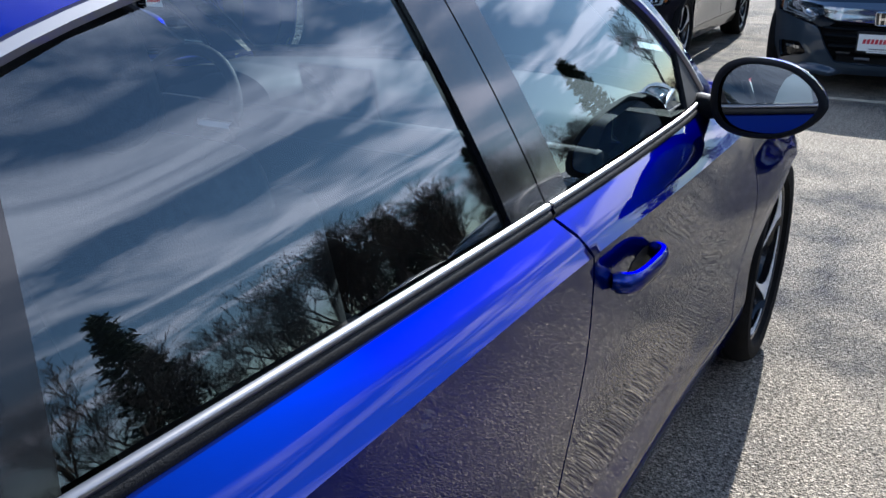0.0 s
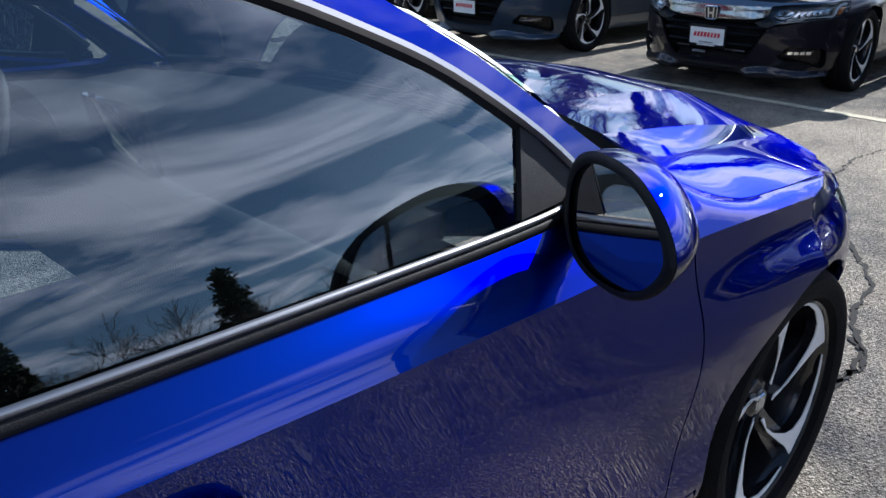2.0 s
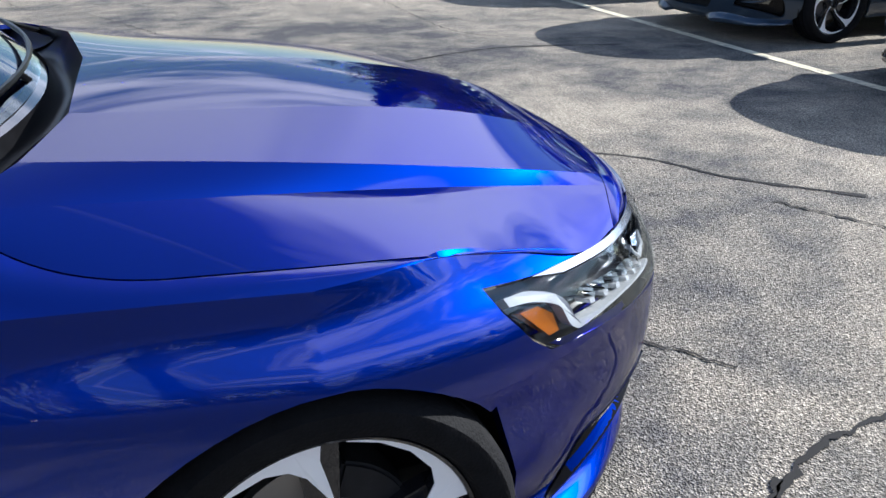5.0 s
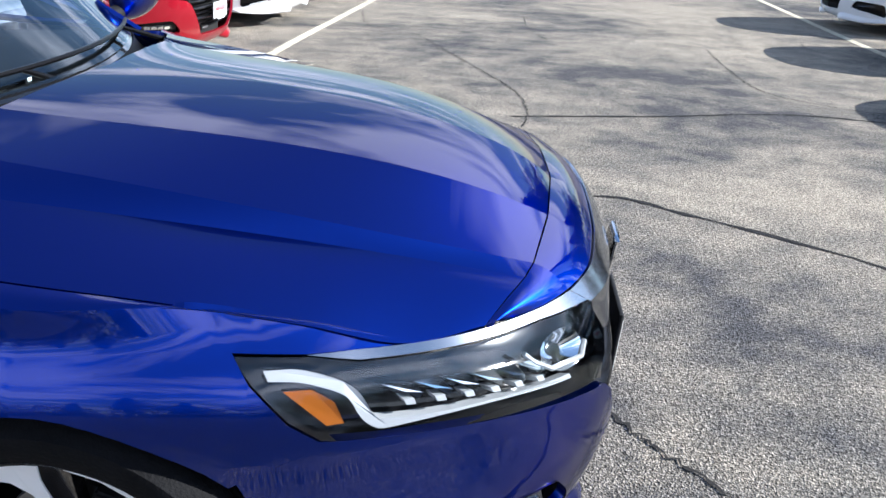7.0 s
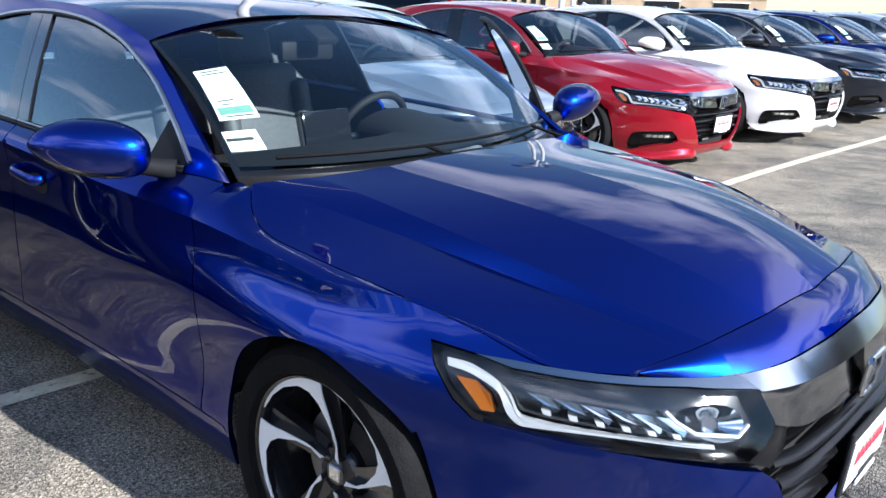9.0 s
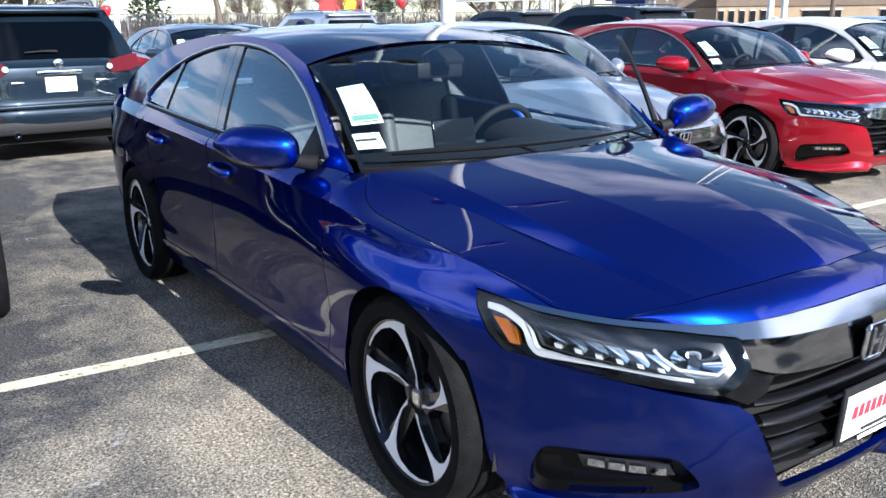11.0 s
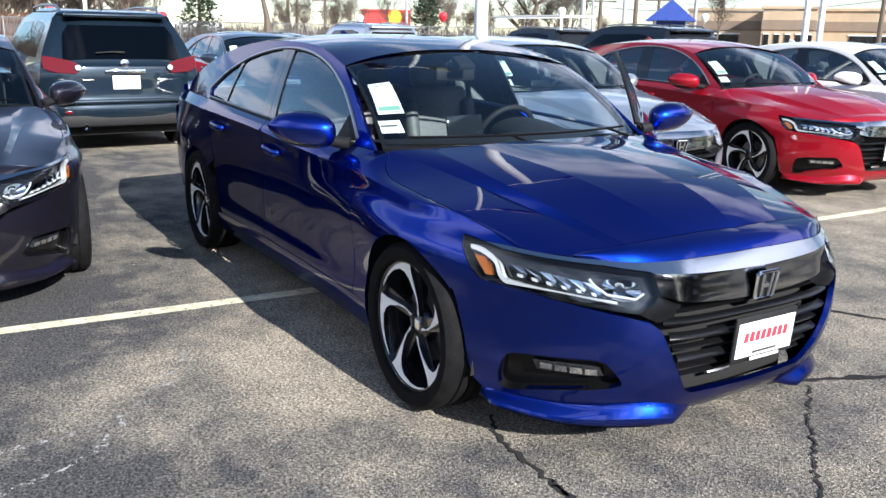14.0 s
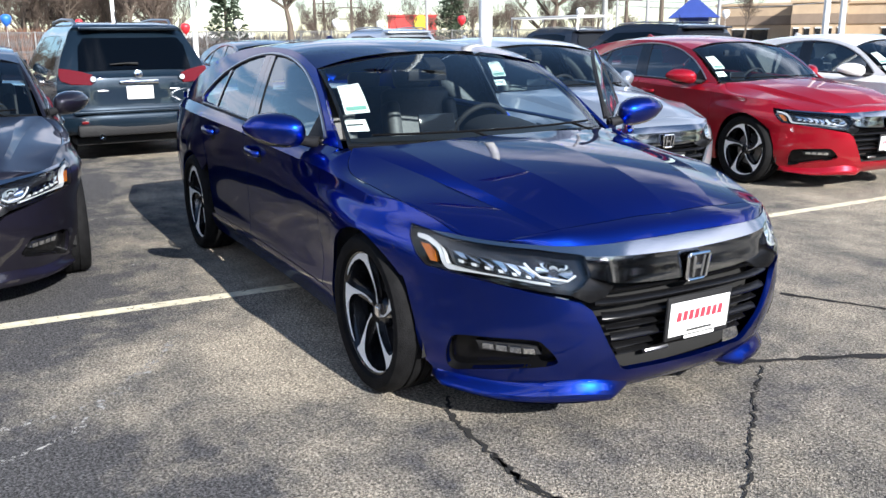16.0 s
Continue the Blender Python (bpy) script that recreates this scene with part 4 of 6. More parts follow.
    cw = sheet(lambda u, v: (lambda a, b: tuple(a[i] + (b[i] - a[i]) * u - (.055 * math.sin(math.pi * u) ** .7 if i == 2 else 0) for i in range(3)))(windscreen(.0, 2 * v - 1), hood(.0, cowl_w(2 * v - 1))), 8, 30)
    part("cowl", orient(cw, (0, 0, 1)), COWL, root, "black ribbed cowl panel")
    for y0, y1 in ((-.62, -.02), (-.02, .60)):
        p = [windscreen(.055, (y0 + (y1 - y0) * k / 8) / .72, .022) for k in range(9)]
        wb = part("wiper", tube(p, .006, 6), COWL, root)
        part("wiper_arm", tube([(1.10, y1 - .02, .955), p[6], p[4]], [.008, .006, .005], 6), COWL, wb)
    # bonnet and nose
    hb = sheet(lambda u, v: hood(u, 2 * v - 1), 56, 64, True)
    part("bonnet", flange(orient(hb, (0, 0, 1)), .016), BLUE, root, "sculpted painted bonnet", crease=7)
    cap_z = lambda a: table((0, .25, .474, .72), (.734, .730, .7235, .732), a)

    def lip_panel(u, v):
        w = 2 * v - 1
        a = hood(1, w)
        q = abs(w)
        y = abs(a[1])
        aa = table((0, .2, .37, .53, .68), (0, .2, .371, .545, .70), y * 1.01)
        b = nose(math.copysign(aa, w), cap_z(aa) + .002)
        f = .03 + .97 * u
        bulge = .012 * math.sin(math.pi * f)
        return tuple(a[i] + (b[i] - a[i]) * f + (bulge * .6 if i != 1 else 0) for i in range(3))
    part("nose_panel", flange(orient(sheet(lip_panel, 10, 60, True), (1, 0, 1)), .008), BLUE, root)
    half = [(.0, .258), (.289, .266), (.319, .280), (.392, .396), (.458, .518), (.495, .547), (.584, .565), (.758, .594), (.937, .615), (1.032, .625), (1.19, .571)]
    half += [(1.160, .480), (1.130, .400), (1.121, .300), (1.10, .23), (1.03, .19), (.768, .175), (.45, .168), (.25, .168), (0, .170)]
    ring = half + [(-a, z) for a, z in half[::-1][1:-1]]
    part("front_bumper", nose_panel(ring, .024, .02, holes=[FOG, [(-a, z) for a, z in FOG]], both=True), BLUE, root, "painted front bumper with black inlets")

    for s in (-1, 1):
        def lip(u, v):
            a = .24 + .82 * u
            z0 = table((.24, .43, .73, 1.06), (.200, .246, .214, .208), a)
            z1 = table((.24, .43, .73, 1.06), (.165, .150, .146, .165), a)
            fade = min(1, u / .12) * min(1, (1 - u) / .10)
            o = table((0, .12, .30, .75, 1), (-.004, .006, .036, .034, -.02), v) * fade + .001
            return off_skin(nose, o)(s * a, z0 + (z1 - z0) * v)
        part("front_lip", orient(sheet(lip, 40, 12), (1, s * .5, 0)), BLUE, root, "painted lip below the fog lamp inlet", crease=14)
        part("lip_slot", orient(sheet(lambda u, v: (lambda p: (p[0] + .004, p[1] + s * .002, p[2]))(lip(.22 + .66 * u, .60 + (.16 - .08 * u) * v)), 24, 2), (1, s * .5, 0)), PIANO, root)
    for s in (-1, 1):
        side = [(s * a, z) for a, z in BROW]
        b = panel(side, off_skin(nose, .004), .03, 0)
        part("lamp_brow", flange(orient(b, (1, s * .5, 0)), .010), BROWMETAL, root, "grey chrome strip over the headlight")
        headlamp(root, s)
        fo = [(s * a, z) for a, z in FOG]
        fb = panel(fo, off_skin(nose, -.035), .03, 0)
        fp = part("fog_inlet", orient(fb, (1, s * .3, 0)), GRILLE, root, "black fog lamp inlet")
        wall = bmesh.new()
        rg = resample(fo, .015)
        va, vb = [wall.verts.new(off_skin(nose, -.035)(*p)) for p in rg], [wall.verts.new(off_skin(nose, .003)(*p)) for p in rg]
        for i in range(len(rg)):
            wall.faces.new((va[i - 1], va[i], vb[i], vb[i - 1]))
        part("inlet_frame", wall, GRILLE, fp)
        lamp = [(.862, .367), (.641, .373), (.622, .340), (.70, .333), (.845, .330)]
        part("fog_lamp", slab([(s * a, z) for a, z in lamp], 0, 1, lambda a, z, t: off_skin(nose, -.034 + .018 * t)(a, z)), SCREEN, fp, smooth=False)
        for k in range(4):
            a0 = .835 - .050 * k
            q = [(s * a0, .361), (s * (a0 - .038), .362), (s * (a0 - .042), .340), (s * a0, .339)]
            part("fog_led", slab(q, 0, 1, lambda a, z, t: off_skin(nose, -.018 + .006 * t)(a, z)), CHROME, fp, smooth=False)
    bar_top = [(.474, .7225), (.25, .729), (0, .733)]
    up = bar_top + [(-a, z) for a, z in bar_top[::-1][1:]]
    up += [(-a, z) for a, z in ((.443, .693), (.25, .687), (0, .683))] + [(.25, .687), (.443, .693)]
    part("grille_bar", flange(orient(panel(up, off_skin(nose, .005), .03, 0), (1, 0, 0)), .01), BROWMETAL, root, "grey chrome bar across the nose")

    def facet(u, v):
        a = (2 * u - 1) * .44
        z0 = table((0, .25, .44), (.683, .687, .693), abs(a))
        z1 = table((0, .12, .25, .36, .44), (.590, .592, .600, .614, .637), abs(a))
        return off_skin(nose, .005 - .030 * v)(a, z0 + (z1 - z0) * v)
    part("grille_facet", orient(sheet(facet, 40, 6), (1, 0, 0)), DARK_CHROME, root, "dark chrome grille bar")
    def recess(u, v):
        return off_skin(nose, -.11)((2 * u - 1) * .50, .215 + .42 * v)
    part("grille_back", orient(sheet(recess, 24, 8), (1, 0, 0)), LINER, root)
    for k, (z, w, d, h) in enumerate(((.575, .40, -.050, .010), (.535, .44, -.024, .018), (.478, .415, -.020, .020), (.430, .39, -.034, .010), (.392, .37, -.020, .018), (.345, .345, -.036, .008), (.312, .32, -.036, .006))):
        bar = sheet(lambda u, v: off_skin(nose, d - .028 + .028 * math.sin(math.pi * (.05 + .9 * v)))((2 * u - 1) * w, z + h * (2 * v - 1)), 30, 6)
        part("grille_slat", orient(bar, (1, 0, 0)), GRILLE, root)
    for s in (-1, 1):
        infill = panel([(s * a, z) for a, z in ((.527, .573), (.474, .605), (.435, .637), (.443, .693), (.40, .640), (.33, .60), (.39, .555), (.46, .540))], lambda a, z: off_skin(nose, -.006 - .35 * max(0, .50 - abs(a)))(a, z), .02, 0)
        part("grille_corner", flange(orient(infill, (1, 0, 0)), .03), GRILLE, root)
    cool = part("radiator", box(.02, .60, .10, (2.235, 0, .27), .004), LINER, root, "dark radiator behind the grille")
    for y0, y1, z in ((-.30, -.20, .345), (.12, .28, .338), (-.16, -.05, .300)):
        part("coolant_pipe", tube([(2.285, y0, z), (2.295, (y0 + y1) / 2, z + .004), (2.285, y1, z)], .011, 8), SATIN, cool)
    # badge and plate
    fr = [(-.052, .040), (-.046, -.044), (-.034, -.050), (.034, -.050), (.046, -.044), (.052, .040), (.044, .048), (-.044, .048)]
    pl = lambda d: (lambda u, v, h: (2.366 + .12 * v + h + d, u, .622 + v))
    badge = part("badge", tube([pl(.004)(u, v, 0) for u, v in fr], .0065, 8, close=True), CHROME, root, "chrome badge in a rounded frame")
    part("badge_plate", slab([(u * .95, v * .95) for u, v in fr], -.004, 0, pl(.0)), PIANO, badge, smooth=False)
    for s in (-1, 1):
        part("badge_bar", slab([(s * .030, .040), (s * .016, .040), (s * .013, -.042), (s * .024, -.042)], 0, .010, pl(.0), .002), CHROME, badge, smooth=False)
    part("badge_cross", slab([(-.015, .006), (.015, .006), (.014, -.010), (-.014, -.010)], 0, .007, pl(.0)), CHROME, badge, smooth=False)
    tilt = Matrix.Rotation(radians(4), 3, "Y")
    plate = part("number_plate", box(.012, .318, .168, (2.385, 0, .445), .006, tilt), PLASTIC, root, "white dealer plate with red lettering bars in a dark frame")
    part("plate_face", box(.004, .292, .128, (2.3915, 0, .442), .001, tilt), PAPER, plate, smooth=False)
    for k in range(8):
        part("plate_mark", slab([(-.115 + .029 * k, -.014), (-.094 + .029 * k, -.014), (-.088 + .029 * k, .020 + .002 * k), (-.109 + .029 * k, .020 + .002 * k)], 0, .002, lambda u, v, h: (2.3935 + h + .07 * -v * 0, u, .448 + v)), REDINK, plate, smooth=False)
    for k in range(9):
        part("plate_print", box(.003, .011, .008, (2.3945, -.066 + .0165 * k, .492), 0), INK, plate, smooth=False)
        part("plate_print", box(.003, .009, .008, (2.3945, -.056 + .014 * k, .394), 0), INK, plate, smooth=False)
    part("plate_bar", box(.003, .17, .010, (2.3935, 0, .517), 0), PAPER, plate, smooth=False)
    part("plate_bar", box(.003, .15, .010, (2.3945, 0, .371), 0), PAPER, plate, smooth=False)
    # doors, wheels, cabin
    for s in (-1, 1):
        d = front_door(root, s)
        if s > 0 and open_door:
            d["swing"] = open_door
        rear_door(root, s)
        wheel(root, AXLE, s * .798, s)
        wheel(root, ARCH_R[0], s * .805, s)
    build_interior(root)
    part("antenna", slab([(-.09, 0), (.09, 0), (-.06, .06)], -.02, .02, lambda u, v, h: (-1.02 + u, h, 1.395 + v), .006), BLUE, root)
    part("underbody", box(3.9, 1.20, .06, (-.15, 0, .22), .02), LINER, root)
    return root


def swing_door(root, degrees):
    """Opens the left front door about its front edge."""
    for d in root.children:
        if d.name.startswith("front_door") and d.data.vertices[0].co.y > 0:
            h = Vector((.93, .83, 0))
            d.matrix_local = Matrix.Translation(h) @ Matrix.Rotation(radians(-degrees), 4, "Z") @ Matrix.Translation(-h)


TINY = {"led_chip", "plate_print", "fog_led", "print_line", "brake_caliper", "coolant_pipe", "steering_spoke", "side_bolster", "spoke_side", "plate_bar", "wiper_arm", "recess",
        "cabin_floor", "console", "door_card", "inner_strip", "badge_plate", "rear_shelf", "sensor_box", "inlet_frame", "bezel", "wheel_well"}


def repaint(root, material, label, far=False):
    root["label"] = label
    if far:
        for o in [c for c in root.children_recursive if c.name.split(".")[0] in TINY]:
            bpy.data.objects.remove(o)
    for o in root.children_recursive:
        for sl in o.material_slots:
            if sl.material == BLUE:
                sl.link = "OBJECT"
                sl.material = material
    return root


ROW_TURN = -2.9      # the row stands turned by this many degrees
hero = saloon("glossy dark blue four-door saloon, driver's door open")


# ---- ground ----
def asphalt():
    m = mat("asphalt", (0.06, 0.06, 0.06), 0.9, spec=0.15)
    b = m.node_tree.nodes["Principled BSDF"]
    tc = node(m, "ShaderNodeTexCoord")
    big = node(m, "ShaderNodeTexNoise", Scale=0.30, Detail=8.0, Roughness=0.66, Distortion=0.5)
    mid = node(m, "ShaderNodeTexNoise", Scale=3.1, Detail=5.0, Roughness=0.65)
    streak = node(m, "ShaderNodeTexNoise", Scale=1.0, Detail=5.0, Roughness=0.6)
    mp = node(m, "ShaderNodeMapping", Scale=(0.35, 2.2, 1.0), Rotation=(0, 0, radians(62)))
    fine = node(m, "ShaderNodeTexNoise", Scale=85.0, Detail=3.0, Roughness=0.7)
    grit = node(m, "ShaderNodeTexVoronoi", Scale=170.0)
    for n in (big, mid, fine, grit, mp):
        link(m, tc.outputs["Object"], n.inputs["Vector"])
    link(m, mp.outputs[0], streak.inputs["Vector"])
    add = m.node_tree.nodes.new("ShaderNodeMath")
    add.operation = "MULTIPLY_ADD"
    add.inputs[1].default_value = 0.45
    link(m, mid.outputs["Fac"], add.inputs[0])
    link(m, big.outputs["Fac"], add.inputs[2])
    add2 = m.node_tree.nodes.new("ShaderNodeMath")
    add2.operation = "MULTIPLY_ADD"
    add2.inputs[1].default_value = 0.20
    link(m, streak.outputs["Fac"], add2.inputs[0])
    link(m, add.outputs[0], add2.inputs[2])
    r1 = m.node_tree.nodes.new("ShaderNodeValToRGB")
    e = r1.color_ramp.elements
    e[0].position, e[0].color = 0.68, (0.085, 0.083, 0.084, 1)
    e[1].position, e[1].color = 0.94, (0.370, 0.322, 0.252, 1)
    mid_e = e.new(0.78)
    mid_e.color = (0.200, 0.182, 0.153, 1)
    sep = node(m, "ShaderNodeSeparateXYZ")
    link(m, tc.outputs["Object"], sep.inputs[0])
    lean = m.node_tree.nodes.new("ShaderNodeMath")      # asphalt turns darker towards -y, its edge broken by noise
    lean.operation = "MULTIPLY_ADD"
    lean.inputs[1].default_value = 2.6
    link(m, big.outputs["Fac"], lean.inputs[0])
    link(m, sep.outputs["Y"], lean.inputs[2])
    y_tone = node(m, "ShaderNodeMapRange", **{"From Min": -0.6, "From Max": 0.4, "To Min": -0.21, "To Max": 0.0})
    link(m, lean.outputs[0], y_tone.inputs["Value"])
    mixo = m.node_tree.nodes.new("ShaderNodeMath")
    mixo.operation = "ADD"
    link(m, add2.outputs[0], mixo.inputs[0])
    link(m, y_tone.outputs[0], mixo.inputs[1])
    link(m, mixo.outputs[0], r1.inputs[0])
    r2 = node(m, "ShaderNodeMapRange", **{"From Min": 0.30, "From Max": 0.70, "To Min": 0.15, "To Max": 1.85})
    link(m, fine.outputs["Fac"], r2.inputs["Value"])
    stone = node(m, "ShaderNodeMapRange", **{"From Min": 0.0, "From Max": 1.0, "To Min": 0.30, "To Max": 1.75})
    link(m, grit.outputs["Color"], stone.inputs["Value"])
    mul = m.node_tree.nodes.new("ShaderNodeMath")
    mul.operation = "MULTIPLY"
    link(m, r2.outputs[0], mul.inputs[0])
    link(m, stone.outputs[0], mul.inputs[1])
    v = m.node_tree.nodes.new("ShaderNodeVectorMath")
    v.operation = "SCALE"
    link(m, r1.outputs[0], v.inputs[0])
    link(m, mul.outputs[0], v.inputs["Scale"])
    link(m, v.outputs[0], b.inputs["Base Color"])
    bp = node(m, "ShaderNodeBump", Strength=1.0, Distance=0.008)
    link(m, grit.outputs["Distance"], bp.inputs["Height"])
    link(m, bp.outputs[0], b.inputs["Normal"])
    return m


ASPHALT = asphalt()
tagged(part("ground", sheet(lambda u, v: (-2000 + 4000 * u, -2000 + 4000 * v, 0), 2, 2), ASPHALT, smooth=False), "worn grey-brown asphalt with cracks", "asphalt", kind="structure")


def worn(name, color, scale, cut):
    """Paint or sealer worn through to the asphalt in spots."""
    m = noisy(mat(name, color, 0.85, spec=0.1), 11, 0.25, bump=0.3, bump_scale=160)
    nt = m.node_tree
    out = nt.nodes["Material Output"]
    b = nt.nodes["Principled BSDF"]
    tc = node(m, "ShaderNodeTexCoord")
    n = node(m, "ShaderNodeTexNoise", Scale=scale, Detail=6.0, Roughness=0.75)
    link(m, tc.outputs["Object"], n.inputs["Vector"])
    r = node(m, "ShaderNodeMapRange", **{"From Min": cut, "From Max": cut + 0.06})
    link(m, n.outputs["Fac"], r.inputs["Value"])
    mix = nt.nodes.new("ShaderNodeMixShader")
    tr = nt.nodes.new("ShaderNodeBsdfTransparent")
    link(m, r.outputs[0], mix.inputs[0])
    link(m, tr.outputs[0], mix.inputs[1])
    link(m, b.outputs[0], mix.inputs[2])
    link(m, mix.outputs[0], out.inputs[0])
    return m


LINE = worn("line_paint", (0.66, 0.60, 0.44), 22, 0.36)
SEALER = worn("crack_sealer", (0.026, 0.025, 0.025), 30, 0.33)
CRACK = mat("crack_shadow", (0.012, 0.011, 0.010), 1.0)
PALE = worn("scuffed_streak", (0.36, 0.35, 0.33), 26, 0.52)


def ribbon(name, pts, width, material, z, label, category="road marking", jitter=0.0, step=0.0, seed=1):
    rnd = random.Random(seed)
    if step:
        pts = smooth_line(pts, max(2, int(math.dist(pts[0], pts[-1]) / (len(pts) - 1) / step)))
    bm = bmesh.new()
    L, R = [], []
    for i, p in enumerate(pts):
        a, b = Vector(pts[max(i - 1, 0)]), Vector(pts[min(i + 1, len(pts) - 1)])
        d = (b - a).normalized()
        o = rnd.uniform(-jitter, jitter)
        w = width * (1 if not jitter else rnd.uniform(.35, 1.5))
        L.append(bm.verts.new((p[0] - d.y * (w / 2 + o), p[1] + d.x * (w / 2 + o), z)))
        R.append(bm.verts.new((p[0] + d.y * (w / 2 - o), p[1] - d.x * (w / 2 - o), z)))
    for i in range(len(pts) - 1):
        bm.faces.new((L[i], R[i], R[i + 1], L[i + 1]))
    orient(bm, (0, 0, 1))
    return tagged(part(name, bm, material, smooth=False), label, category, kind="structure")


ribbon("bay_line", [(-.42,-4.5), (-.24,-2.2), (-.15,-.6), (-.03,3.3), (.03,6.3), (.24,10.5), (1.2,30)], .10, LINE, .004, "worn pale yellow bay line", step=.5)
ribbon("aisle_line", [(6.0,-8), (6.17,0), (6.22,5), (6.30,9), (6.48,14), (7.0,30)], .10, LINE, .004, "worn pale yellow bay line", step=.5)
CRACKS = (
    ((1.69, -.66), (1.85, -.74), (2.05, -.76), (2.29, -.77), (2.48, -.77), (2.62, -.70)),
    ((2.13, .70), (2.27, .50), (2.39, .34), (2.52, .18), (2.61, .06), (2.74, -.09), (2.86, -.25)),
    ((2.20, -.77), (2.48, -.78), (2.80, -.63), (3.14, -.58), (3.49, -.36), (3.99, -.04), (4.18, .29), (4.11, .51), (3.95, .8)),
    ((4.18, .27), (4.56, .11), (5.0, .15), (5.9, 0)),
    ((1.15, 7.44), (1.65, 6.2), (2.20, 4.74), (2.29, 3.75), (2.05, 3.3), (1.5, 3.0)),
    ((4.28, 7.33), (4.24, 6.2), (4.30, 5.2), (4.8, 4.7), (5.5, 4.5)),
    ((2.36, 9.4), (2.4, 8.3), (2.6, 7.4)),
    ((1.15, 7.4), (.6, 7.8), (.3, 9.0)),
    ((5.6, 8.4), (5.5, 7.8), (5.9, 7.2)),
)
for k, c in enumerate(CRACKS):
    ribbon("crack", c, .018 if k in (0, 2) else .011, CRACK, .0045, "jagged open crack in the asphalt", "crack", .014, .022, k)
SEALS = ((((1.44, 1.66), (1.92, 1.91), (2.64, 2.24), (3.04, 2.04), (3.73, 1.56), (3.99, 1.12), (4.4, .7)), .03),
         (((2.0, .56), (2.15, .90), (2.33, 1.28), (2.6, 1.6)), .05),
         (((2.18, 3.85), (3.2, 4.1), (4.3, 4.4), (5.4, 4.2)), .03))
for k, (c, w) in enumerate(SEALS):
    ribbon("sealed_crack", c, w, SEALER, .0035, "dark tar seal over a crack", "tar seal", .006, .05, k + 20)
for k, c in enumerate((((1.25, -2.9), (1.10, -2.27), (.97, -1.85), (.34, -1.43)), ((1.5, -2.6), (1.3, -2.1), (1.05, -1.9)), ((-1.2, -1.5), (-1.0, -.9), (-.9, -.4)), ((-2.9, -1.5), (-2.7, -.8), (-2.5, -.2)))):
    ribbon("scuff", c, (.05, .03, .03, .05)[k], PALE, .003, "pale scuffed streak on the asphalt", "tyre mark", .008, .05, k + 40)


